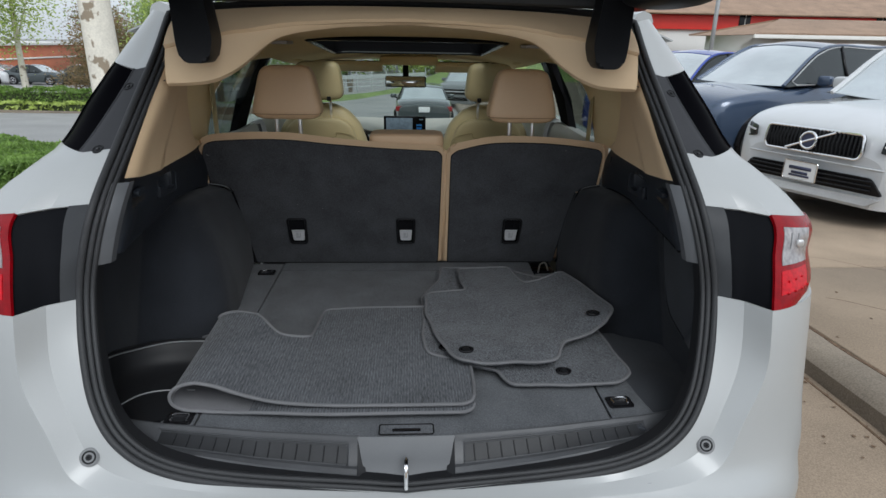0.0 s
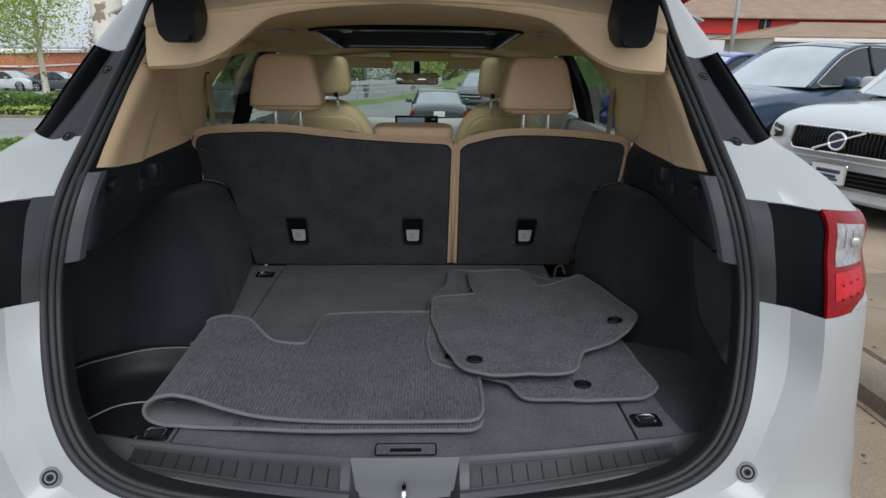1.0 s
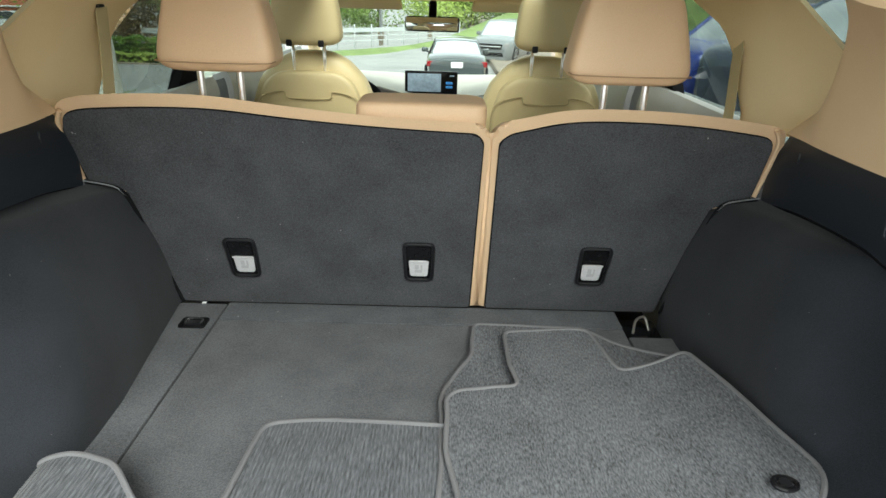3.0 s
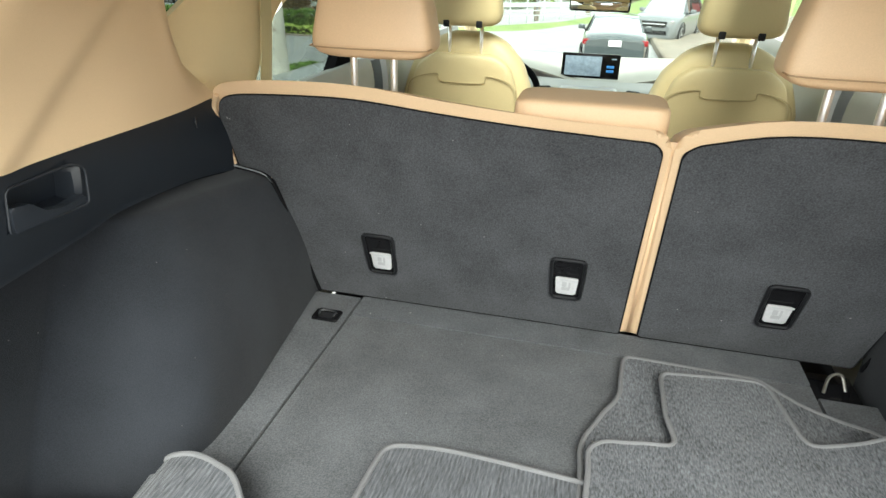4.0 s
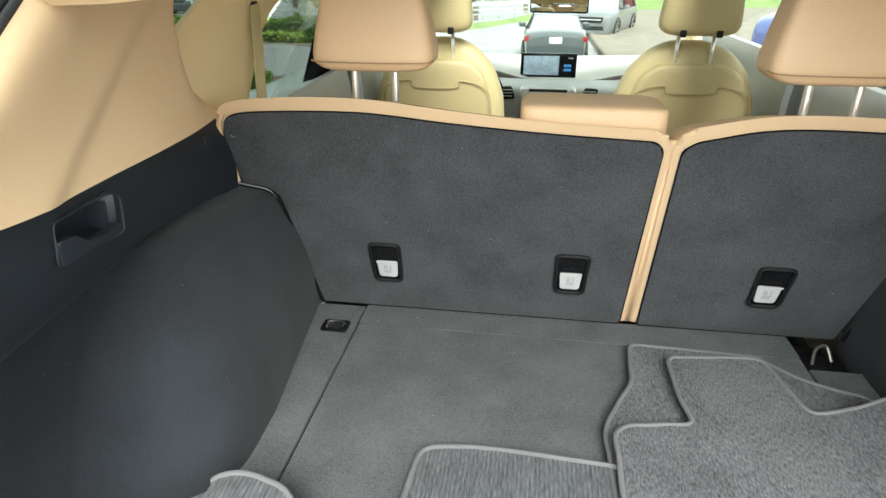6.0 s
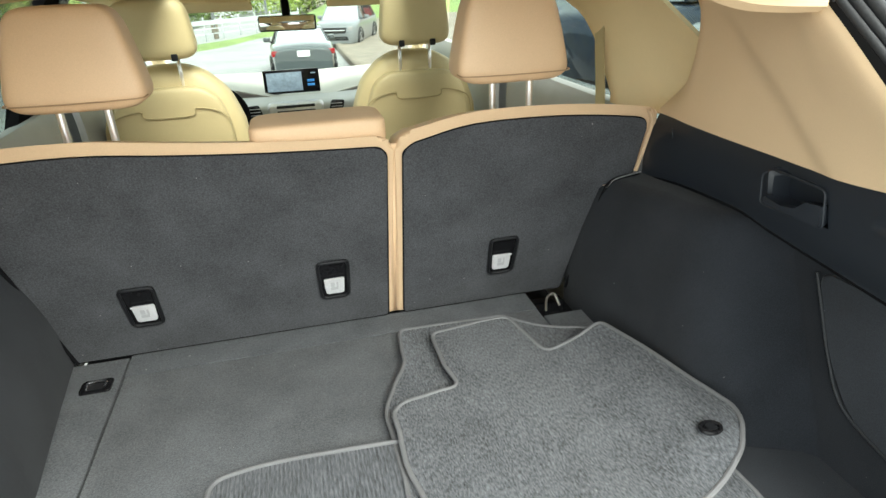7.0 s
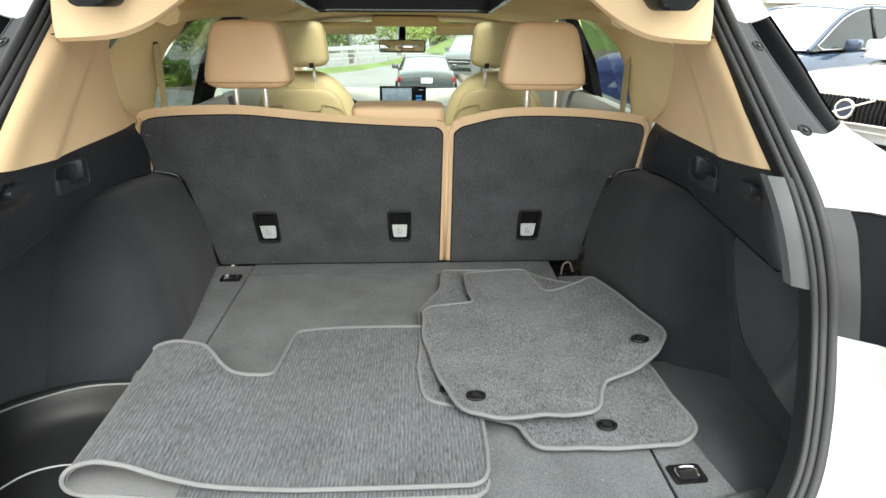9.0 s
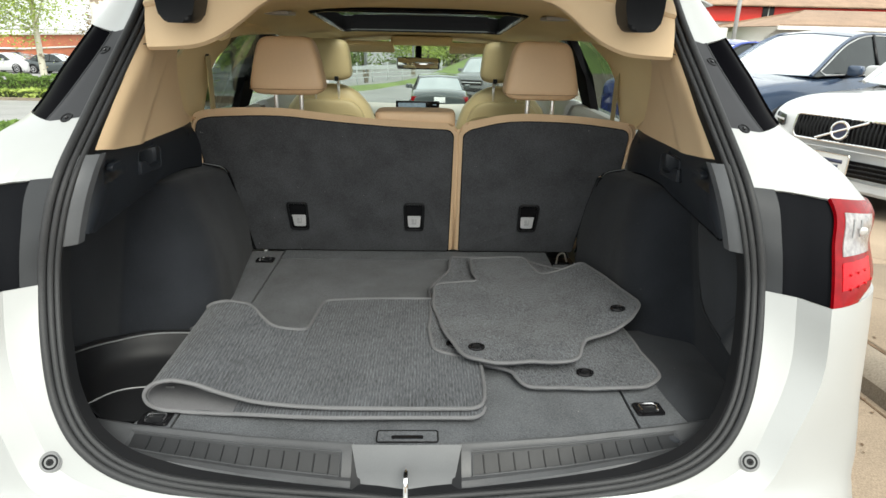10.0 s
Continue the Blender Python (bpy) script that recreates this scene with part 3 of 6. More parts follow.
    FLANK = [[(.885, 1.15, .36), (.94, 1.6, .33), (.945, 2.6, .33), (.945, 3.8, .33), (.94, 4.8, .33), (.88, 5.45, .36), (.70, 5.78, .42)],
             [(.93, 1.22, .62), (.955, 1.7, .62), (.955, 2.6, .60), (.955, 3.8, .60), (.95, 4.8, .62), (.89, 5.45, .62), (.70, 5.80, .60)],
             [(.955, 1.42, .95), (.96, 1.8, .96), (.945, 2.6, .95), (.945, 3.8, .95), (.93, 4.7, .93), (.86, 5.3, .84), (.70, 5.72, .68)],
             [(.945, 1.50, 1.15), (.93, 1.9, 1.13), (.93, 2.6, 1.12), (.92, 3.8, 1.10), (.86, 4.6, 1.0), (.80, 5.2, .84), (.69, 5.68, .69)],
             [(.90, 1.56, 1.20), (.80, 2.0, 1.15), (.79, 2.6, 1.14), (.785, 3.8, 1.12), (.75, 4.6, .99), (.77, 5.2, .84), (.68, 5.66, .69)]]
    part("body_side", skin_sheet(refine(mirrored_rows(FLANK, s), 4, 5), 0.004, s), WHITE, suv, "white body side of the SUV")
    part("roof_rail", tube(mirrored(curve_pts([(.70, 1.78, 1.60), (.715, 2.4, 1.605), (.715, 3.2, 1.575), (.675, 3.85, 1.50), (.72, 4.3, 1.26), (.765, 4.68, 1.03)], 5), s), .03, seg=8), WHITE, suv, "white roof edge and windscreen pillar")
    part("door_handle", pillow((.975 * s, 2.75, .98), (.04, .22, .035), 4, 16, 10), WHITE, suv)
    part("door_gap", tube([(.962 * s, 2.95, .36), (.962 * s, 2.95, .7), (.952 * s, 2.95, .95), (.936 * s, 2.95, 1.12)], .003, seg=6), GLOSS_BLACK, suv, "door shut line")
    part("wheel_arch_trim", tube([(.957 * s, 1.95 + .42 * math.cos(a), .37 + .42 * math.sin(a)) for a in np.linspace(0, math.pi, 17)], .03, seg=6), SATIN_BLACK, suv)
    part("wheel_arch_trim", tube([(.952 * s, 4.68 + .42 * math.cos(a), .37 + .42 * math.sin(a)) for a in np.linspace(0, math.pi, 17)], .03, seg=6), SATIN_BLACK, suv)

# Rubber seals round the opening
half_edge = [tuple(p) for p in SKIN[:, 0]]
top_edge = [(.55, 1.60, 1.607), (.40, 1.615, 1.617), (.2, 1.62, 1.622), (0, 1.622, 1.624)]
ring = half_edge + top_edge
loop = [(x, y, z) for x, y, z in ring] + [(-x, y, z) for x, y, z in ring[-2:0:-1]]


def inset(pts, d, deep):
    """Moves a loop towards the middle of the opening and into the car."""
    out = []
    for x, y, z in pts:
        mid = Vector((-x, 0, 1.12 - z))
        v = mid.normalized() * d
        out.append((x + v.x, y + deep, z + v.z))
    return out


part("door_seal", tube(inset(loop, -.004, -.003), 0.0076, seg=16, closed=True), RUBBER, suv, "black rubber seal round the tailgate opening")
part("door_seal", tube(inset(loop, 0.0095, 0.001), 0.0056, seg=14, closed=True), RUBBER, suv, "middle bead of the black tailgate seal")
part("door_seal", tube(inset(loop, 0.0200, 0.005), 0.0050, seg=14, closed=True), RUBBER, suv, "inner lip of the black tailgate seal")
ch = np.array([inset(loop, -0.008, 0.006), inset(loop, 0.010, 0.008), inset(loop, 0.022, 0.012), inset(loop, 0.023, 0.035)])
ch = np.concatenate([ch, ch[:, :1]], axis=1)
part("opening_channel", sheet(ch, 0.003), SATIN_BLACK, suv)

# Beige rear quarter trim with the small side window, black mid trim, felt wheel housing
BEIGE_LOW = [(.606, 1.178, 1.252), (.584, 1.225, 1.246), (.596, 1.29, 1.238), (.600, 1.38, 1.230), (.614, 1.52, 1.226), (.635, 1.70, 1.220), (.650, 1.78, 1.217), (.664, 1.86, 1.214)]
BEIGE_ROWS = [
    BEIGE_LOW,
    [(.602, 1.245, 1.313), (.580, 1.292, 1.309), (.593, 1.35, 1.304), (.603, 1.43, 1.297), (.620, 1.56, 1.287), (.640, 1.70, 1.281), (.655, 1.765, 1.28), (.705, 1.83, 1.276)],
    [(.598, 1.325, 1.378), (.576, 1.370, 1.375), (.586, 1.415, 1.371), (.598, 1.47, 1.366), (.618, 1.58, 1.352), (.636, 1.69, 1.344), (.650, 1.745, 1.342), (.712, 1.81, 1.338)],
    [(.592, 1.407, 1.443), (.571, 1.445, 1.441), (.578, 1.475, 1.439), (.590, 1.52, 1.436), (.606, 1.60, 1.425), (.622, 1.69, 1.416), (.636, 1.735, 1.413), (.695, 1.80, 1.407)],
    [(.584, 1.495, 1.516), (.566, 1.525, 1.516), (.568, 1.54, 1.515), (.574, 1.58, 1.513), (.585, 1.65, 1.505), (.597, 1.71, 1.498), (.607, 1.75, 1.494), (.64, 1.81, 1.487)],
]
for row in BEIGE_ROWS:
    (x0, y0, z0), (x1, y1, z1), (x2, y2, z2) = row[:3]
    row[1] = (.35 * x1 + .65 * (.5 * x0 + .5 * x2) - .004, y1, z1)
    upper = SKIN[60:, 0]
    row[0] = (float(np.interp(z0, upper[:, 2], upper[:, 0])) - .014, float(np.interp(z0, upper[:, 2], upper[:, 1])) + .016, z0)
MID_LOW = [(.618, 1.104, 1.118), (.598, 1.135, 1.110), (.622, 1.21, 1.097), (.638, 1.36, 1.098), (.645, 1.50, 1.105), (.648, 1.585, 1.112), (.655, 1.75, 1.10), (.664, 1.89, 1.075)]
BEIGE_GRID = refine(BEIGE_ROWS, 10, 12)
for i in range(BEIGE_GRID.shape[0]):
    for j in range(BEIGE_GRID.shape[1]):
        y, z = BEIGE_GRID[i, j, 1:]
        line = 1.37 + (z - 1.225) * 1.42
        BEIGE_GRID[i, j, 0] += .005 * float(smoothstep(-.012, .035, y - line)) * float(1 - smoothstep(.02, .26, y - line)) * float(1 - smoothstep(1.40, 1.46, z))


def edge_at(z):
    """The seal's inner edge at a height."""
    e = SKIN[:72, 0]
    return float(np.interp(z, e[16:, 2], e[16:, 0])) - .026, float(np.interp(z, e[16:, 2], e[16:, 1])) + .02


def wall_x(y, z):
    """How far the felt side wall stands from the car's middle, away from the wheel housing."""
    ex, ey = edge_at(z)
    return min(.715 - .05 * float(smoothstep(1.07, 1.13, z)), ex + 1.17 * max(0.0, y - ey) ** .8)


def housing_section(y, side=-1):
    """The wheel housing's section at y, from the floor up: a leaning face, a rounded shoulder, a flat top."""
    base = float(np.interp(y, [1.36, 1.42, 1.46, 1.55, 1.64, 1.78, 2.02], [.535, .525, .519, .517, .520, .539, .569]))
    if side > 0:
        base += .052 * float(1 - smoothstep(1.55, 1.95, y))
    shoulder = float(np.interp(y, [1.40, 1.55, 1.70, 1.92, 2.02], [.622, .615, .603, .583, .577]))
    top = float(np.interp(y, [1.40, 1.60, 1.75, 1.92, 2.02], [1.093, 1.090, 1.080, 1.058, 1.050]))
    r, pts = .042, []
    for t in np.linspace(0, 1, 22):
        z = .70 + (top - r - .70) * t
        k = max(0.0, (z - .752) / (top - r - .752))
        pts.append((base + (shoulder - base) * (.25 * k + .75 * k * k) - .006 * math.sin(math.pi * k), z))
    for a in np.linspace(0, math.pi / 2, 9)[1:]:
        pts.append((shoulder + r * (1 - math.cos(a)), top - r + r * math.sin(a)))
    for t in np.linspace(0, 1, 7)[1:]:
        pts.append((shoulder + r + (.725 - shoulder - r) * t, top + .022 * t))
    return pts


def lining_point(y, k, side):
    """Point k of the side lining's section at y: the wall behind the opening, swelling into the housing."""
    x, z = housing_section(y, side)[k]
    t = min(1.0, max(0.0, (y - (1.36 + .47 * (z - .752))) / .17))
    share = (1 - (1 - t) ** 2.4) * float(smoothstep(0, .45, t))
    return wall_x(y, z) * (1 - share) + x * share, y, z


def dent(y, z):
    """How far the side trim is pressed outwards at a place."""
    def inside(poly, soft):
        d = np.full(np.shape(y), 1e9)
        for (y0, z0), (y1, z1) in zip(poly, poly[1:] + poly[:1]):
            l = math.hypot(y1 - y0, z1 - z0)
            d = np.minimum(d, ((y - y0) * (z1 - z0) - (z - z0) * (y1 - y0)) / -l)
        return np.clip(d / soft, 0, 1) ** 1.0
    pocket = inside([(1.377, 1.159), (1.488, 1.156), (1.494, 1.204), (1.480, 1.212), (1.386, 1.209)], .006)
    leaf = inside([(1.186, 1.184), (1.25, 1.180), (1.312, 1.184), (1.31, 1.196), (1.26, 1.221), (1.225, 1.224), (1.202, 1.212)], .010)
    return .030 * pocket + .013 * leaf * np.clip((1.325 - y) / .08, 0, 1)


for s in (1, -1):
    G = BEIGE_GRID.copy()
    G[..., 0] *= s
    bm = sheet(G, 0.006)
    trim = part("quarter_trim", bm, BEIGE, suv, "beige grained plastic quarter trim")
    part("trim_seam", tube(mirrored([(.567, 1.40, 1.437), (.578, 1.44, 1.437), (.588, 1.5, 1.433)], s), 0.0012, seg=6), SATIN_BLACK, trim)
    part("quarter_window", sheet(np.array([[((.752 - .28 * (z - 1.30)) * s, y, z) for y in (1.7, 1.9, 2.1)] for z in (1.30, 1.40, 1.5)]), 0.004), TINT, suv, "small tinted rear side window")
    # black mid trim with a grip pocket and a hook hollow pressed into it
    low, high = np.array(curve_pts(MID_LOW, 26)), np.array(curve_pts(BEIGE_LOW[:8], 26)) + np.array([0.012, 0, 0.004])
    rows = []
    for t in np.linspace(0, 1, 46):
        row = low * (1 - t) + high * t
        row[:, 0] -= 0.012 * np.sin(math.pi * t)
        row[:, 0] += dent(row[:, 1], row[:, 2])
        rows.append(row)
    rows.insert(0, low + np.array([0.0, 0, -0.002]))
    rows.insert(0, low + np.array([0.05, 0, -0.006]))
    G = np.array(rows)
    G[..., 0] *= s
    mid = part("side_trim", sheet(G, 0.003), TRIM_BLACK, suv, "black grained plastic side trim with grip")
    part("pocket_rim", tube(mirrored([(.6085 - .02 * (y - 1.37), y, z) for y, z in rounded([(1.386, 1.209), (1.476, 1.212), (1.494, 1.202), (1.488, 1.156), (1.377, 1.159)], .008)], s), .0016, seg=6, closed=True), TRIM_BLACK, mid)
    part("grip_lever", slab(rounded([(1.380, 1.160), (1.486, 1.158), (1.484, 1.170), (1.45, 1.166), (1.425, 1.171), (1.408, 1.186), (1.382, 1.189)], .004), lambda u, v, d: (s * (.603 + .03 * (u - 1.38) + d), u, v), 0.014, 0.003), TRIM_BLACK, mid, "black release lever")
    part("bag_hook", slab(rounded([(1.226, 1.211), (1.228, 1.202), (1.238, 1.200), (1.240, 1.205), (1.268, 1.209), (1.268, 1.216), (1.240, 1.216)], .002), lambda u, v, d: (s * (.586 + .02 * (u - 1.23) + d), u, v), 0.014, 0.002), TRIM_BLACK, mid, "small black bag hook")
    # black tube paints the shade that the overhanging trim throws below itself
    part("trim_shadow_gap", tube([(x * s + .004 * s, y, z - .004) for x, y, z in curve_pts(MID_LOW[1:], 5)], .004, seg=6), CLOTH_GAP_BLACK, mid, "dark line painted for the shade under the side trim")
    part("trim_clip", tube(mirrored([(.648, 1.779, 1.198), (.648, 1.777, 1.18)], s), 0.0018, seg=6), CORNER_SATIN, mid)
    strip = []
    for z in np.linspace(1.246, 1.095, 14):
        ex, ey = edge_at(z)
        strip.append([(s * (ex + .012), ey - .012, z), (s * (ex - .002), ey - .006, z), (s * (ex - .014), ey + .006, z), (s * (ex - .016), ey + .022, z)])
    part("pillar_foot_trim", sheet(np.array(strip if s > 0 else strip[::-1]), .003), FOOT_GREY, suv, "satin grey plastic foot of the tailgate pillar")
    # felt lining with the wheel housing
    fronts = [edge_at(z)[1] + .001 for _, z in housing_section(1.2)]
    G = np.array([[lining_point(e + (2.02 - e) * t, k, s) for k, e in enumerate(fronts)] for t in np.linspace(0, 1, 110)])
    G[..., 0] *= s
    part("side_lining", sheet(G, 0.006), LINING, suv, "dark felt side lining over the wheel housing")
    # black tube stands in for the shadow gap between housing and seat back
    part("housing_edge_shade", tube([(x * s, y, z) for x, y, z in curve_pts([(.655, 1.886, 1.078), (.60, 1.892, 1.066), (.583, 1.902, 1.035), (.575, 1.935, .95), (.560, 1.985, .80), (.553, 1.995, .76)], 5)], 0.0035, seg=6), CLOTH_GAP_BLACK, suv, "dark line painted for the shade between wheel housing and seat")
    part("housing_welt", tube([(x * s, y, z) for x, y, z in curve_pts([(.657, 1.883, 1.081), (.62, 1.886, 1.074), (.598, 1.890, 1.066), (.586, 1.895, 1.050)], 5)], 0.0016, seg=6), PLUG_GREY, suv, "pale welt on the housing's shoulder")
# storage tray on one side, bass loudspeaker panel on the other
RIM = [(-.630, 1.04, .86), (-.690, 1.13, .84), (-.702, 1.21, .815), (-.675, 1.27, .80), (-.60, 1.315, .797), (-.49, 1.33, .792)]
FOOT = [(-.60, 1.06, .748), (-.655, 1.14, .748), (-.665, 1.20, .748), (-.64, 1.245, .748), (-.585, 1.28, .748), (-.49, 1.295, .748)]
CORE = [(-.50, 1.06, .744), (-.50, 1.10, .744), (-.50, 1.14, .744), (-.50, 1.18, .744), (-.49, 1.22, .744), (-.48, 1.25, .744)]
tray = part("storage_tray", sheet(refine([[(x - .02, y + .012, z + .002) for x, y, z in RIM], RIM, FOOT, CORE], 5, 5), 0.003), SATIN_BLACK, suv, "black plastic side storage tray")
# the black rim's shine is put into the grey of these two tubes
part("tray_rim_glint", tube(curve_pts(RIM, 6), 0.0019, seg=6), PLUG_GREY, tray)
part("tray_rim_glint", tube(curve_pts([(-.605, 1.03, .80), (-.585, 1.085, .79), (-.545, 1.11, .785), (-.48, 1.118, .78)], 5), 0.0017, seg=6), PLUG_GREY, tray)
SPK = [(1.10, .80), (1.24, .828), (1.34, .858), (1.392, .925), (1.428, 1.0), (1.448, 1.05), (1.12, 1.06)]
spk = part("speaker_panel", slab(rounded(SPK, .03), lambda u, v, d: (.716 - d, u, v), 0.014, 0.005, 3), SIDE_FELT, suv, "dark felt panel over the bass loudspeaker")
# lighter grey tube paints the highlight along the panel's edge
part("panel_edge_highlight", tube([(.702, y, z) for y, z in curve_pts([(1.449, 1.045), (1.428, 1.0), (1.393, .925), (1.345, .861), (1.24, .831)], 5)], .003, seg=6), CORNER_SATIN, spk)
part("speaker_grille", disc((.7065, 1.285, .955), (1, 0, 0), 0.098, 0.011, 40, 0.003), SIDE_FELT, spk, "round cloth loudspeaker cover")
part("side_pocket_floor", slab(rounded([(.50, .99), (.60, .99), (.66, 1.08), (.735, 1.16), (.735, 1.44), (.50, 1.44)], .03), lambda u, v, d: (u, v, .746 - d), .02, .004), SIDE_FELT, suv, "dark felt floor of the side pocket")

# Cargo floor
FZ = 0.752
part("floor_base", box((0, 1.52, FZ - 0.105), (1.44, 1.09, 0.03)), DEEP_FELT, suv, "black tray below the cargo floor")
def sill_back(x):
    """The line where the cargo floor meets the sill plate."""
    return float(np.interp(abs(x), [0, .10, .30, .52, .62], [.962, .964, .986, 1.022, 1.046]))


def front_line(x0, x1, n=13):
    return [(x, sill_back(x) + .002) for x in np.linspace(x0, x1, n)]


part("cargo_floor_panel", slab(front_line(-.452, .452) + [(.452, 1.93), (-.452, 1.93)], lambda u, v, d: (u, v, FZ - d), 0.012, 0.003), CARPET, suv, "charcoal carpeted cargo floor panel")
part("floor_flap", slab(rounded([(-.452, 1.932), (.452, 1.932), (.452, 2.012), (-.452, 2.012)], .004), lambda u, v, d: (u, v, FZ - d), 0.012, 0.003), CARPET, suv, "carpeted flap at the foot of the rear seat")
for s, outline in ((-1, front_line(-.53, -.457, 3)[::-1] + [(-.53, 1.045), (-.50, 1.06), (-.49, 1.31), (-.56, 1.345), (-.575, 1.5), (-.572, 2.005), (-.457, 2.005)]), (1, front_line(.457, .56, 4) + [(.545, 1.12), (.535, 1.25), (.535, 1.43), (.565, 1.90), (.457, 1.90)])):
    part("side_floor_strip", slab(outline, lambda u, v, d: (u, v, FZ - 0.001 - d), 0.012, 0.003), CARPET, suv, "carpeted strip beside the cargo floor")


def tie_down(x, y, turn):
    m = pose(x, y, FZ, 0, 0, turn)
    cup = part("tie_down", slab(rect(.058, .042, .006), lambda u, v, d: m @ Vector((u, v, .003 - d)), 0.01, 0.002), GLOSS_BLACK, suv, "black tie-down cup with chrome loop")
    bm = tube([m @ Vector(p) for p in curve_pts([(-.016, -.008, .004), (-.016, .009, .006), (.016, .009, .006), (.016, -.008, .004)], 4)], 0.0025, seg=8)
    part("tie_loop", bm, CHROME, cup, "chrome tie-down loop")
    part("cup_hollow", slab(rect(.03, .02, .004), lambda u, v, d: m @ Vector((u, v - .004, .0045 - d)), 0.003), SATIN_BLACK, cup)


tie_down(-.499, 1.912, 0)
tie_down(.492, 1.085, 4)
tie_down(-.492, 1.050, 0)
corner = part("anchor_bracket", box((.50, 1.955, .728), (.08, .09, .02), 0.004), GLOSS_BLACK, suv, "steel seat anchor in the floor corner")
part("anchor_wire", tube(curve_pts([(.475, 1.93, .742), (.485, 1.95, .765), (.505, 1.955, .77), (.512, 1.935, .748)], 5), 0.003, seg=8), STEEL, corner, "bare steel anchor loop")
handle = part("floor_handle", slab(rect(.115, .034, .006), lambda u, v, d: (u, .995 + v, FZ + .002 - d), 0.012, 0.0015), CARPET, suv, "flush recessed floor handle")
part("handle_edge", tube([(u, .995 + v, FZ + .002) for u, v in rect(.115, .034, .006)], .0016, seg=6, closed=True), GLOSS_BLACK, handle)
part("handle_grip", slab(rect(.06, .007, .003), lambda u, v, d: (u, .991 + v, FZ + .005 - d), 0.004, 0.001), GLOSS_BLACK, handle)

# Sill plate: a moulded slope with a sunken tread on either side of the latch bowl
def sill_point(x, t, lift=0.0):
    """A point of the sill's slope: t runs from the ridge beside the floor (0) to the outer edge (1)."""
    a = abs(x)
    yb = sill_back(x)
    yf = float(np.interp(a, [0, .105, .20, .295, .45, .545, .60], [.908, .911, .918, .927, .943, .955, .966]))
    zf = float(np.interp(a, [0, .105, .295, .45, .545, .60], [.703, .706, .722, .741, .755, .766]))
    return (x, yb * (1 - t) + yf * t, .758 * (1 - t) + zf * t - .010 * math.sin(math.pi * t) + lift)


SECTION = [(-.12, -.018), (-.06, -.002), (0, .001), (.06, .001), (.10, 0), (.13, -.007), (.25, -.008), (.36, -.0085), (.48, -.008), (.60, -.007), (.66, 0), (.80, .003), (.95, .001), (1.0, -.004), (1.03, -.020)]
sill = None
for s in (1, -1):
    xs = np.concatenate([[.098, .101, .112, .118, .124], np.linspace(.15, .50, 22), [.515, .522, .528, .545, .60]])
    rows = []
    for t, sink in SECTION:
        rows.append([sill_point(s * x, t, sink if (.118 < x < .522 or sink > -.006 or t > .9 or t < 0) else 0.0) for x in xs])
    half = part("sill_plate", sheet(np.array(rows if s > 0 else rows[::-1]), .003), SILL_PLASTIC, suv, "scuffed black plastic sill plate", sharp=22)
    sill = sill or half
    inlay = part("sill_inlay", sheet(np.array([[sill_point(s * x, t, -.0055) for x in (np.linspace(.122, .518, 26) if s > 0 else np.linspace(.518, .122, 26))] for t in (.135, .36, .595)]), .002), INLAY, half, "sunken black tread inlay")
    for i in range(13):
        x = .142 + .0285 * i
        part("tread_rib", tube([sill_point(s * (x + .006 * (t - .36)), t, -.0052) for t in (.16, .26, .36, .46, .57)], .0016, seg=6), SATIN_BLACK, inlay)
    for t in (.115, .625):
        part("tread_border", tube([sill_point(s * x, t, -.0015) for x in np.linspace(.120, .520, 24)], .0016, seg=6), SILL_PLASTIC, inlay)
    # cheek between the tread and the latch bowl
    cheek = [[sill_point(s * .100, t) for t in (0, .5, 1.0)], [(s * .088, .950, .735), (s * .084, .930, .710), (s * .080, .912, .690)]]
    part("bowl_cheek", sheet(np.array(cheek if s < 0 else cheek[::-1]), .002), SATIN_BLACK, half, "dark side wall of the latch bowl")
bowl = [[(x, sill_back(x) + .004, .750), (x, sill_back(x) - .002, .757), (x * .96, .953, .748), (x * .90, .938, .722), (x * .84, .926, .700), (x * .82, .916, .691), (x * .82, .908, .687)] for x in np.linspace(-.101, .101, 15)]
part("latch_bowl", sheet(np.array(bowl), .003), BOWL_PLASTIC, sill, "smooth grey plastic bowl round the striker", sharp=40)
striker = part("striker", tube(curve_pts([(.0, .89, .69), (.0, .885, .735), (.0, .905, .747), (.0, .925, .735), (.0, .925, .70)], 5), 0.0045, seg=10), CHROME, suv, "steel tailgate striker loop")

# ---- rear seat, split 60/40 ----
LEAN_BACK = 0.335


def on_seat(x, z, d=0.0):
    """A point of the seat back's rear face, d forward of it."""
    return (x, 2.01 - LEAN_BACK * (z - .755) + d, z - 0.22 * max(0.0, d) * (z > 1.0))


LEFT_OUT = [(-.565, .755), (-.572, .94), (-.590, 1.063), (-.660, 1.077), (-.668, 1.19), (-.650, 1.236), (-.57, 1.253), (-.40, 1.257), (-.25, 1.241), (-.124, 1.229), (-.02, 1.222), (.106, 1.218), (.125, 1.20), (.125, .755)]
LEFT_PANEL = [(-.563, .757), (-.570, .94), (-.586, 1.060), (-.654, 1.074), (-.657, 1.185), (-.638, 1.216), (-.57, 1.227), (-.40, 1.231), (-.25, 1.217), (-.124, 1.207), (-.02, 1.201), (.098, 1.196), (.112, 1.182), (.109, .757)]
RIGHT_OUT = [(.129, .755), (.129, 1.20), (.147, 1.222), (.28, 1.249), (.454, 1.248), (.60, 1.233), (.656, 1.219), (.667, 1.19), (.656, 1.07), (.580, 1.058), (.562, .94), (.545, .755)]
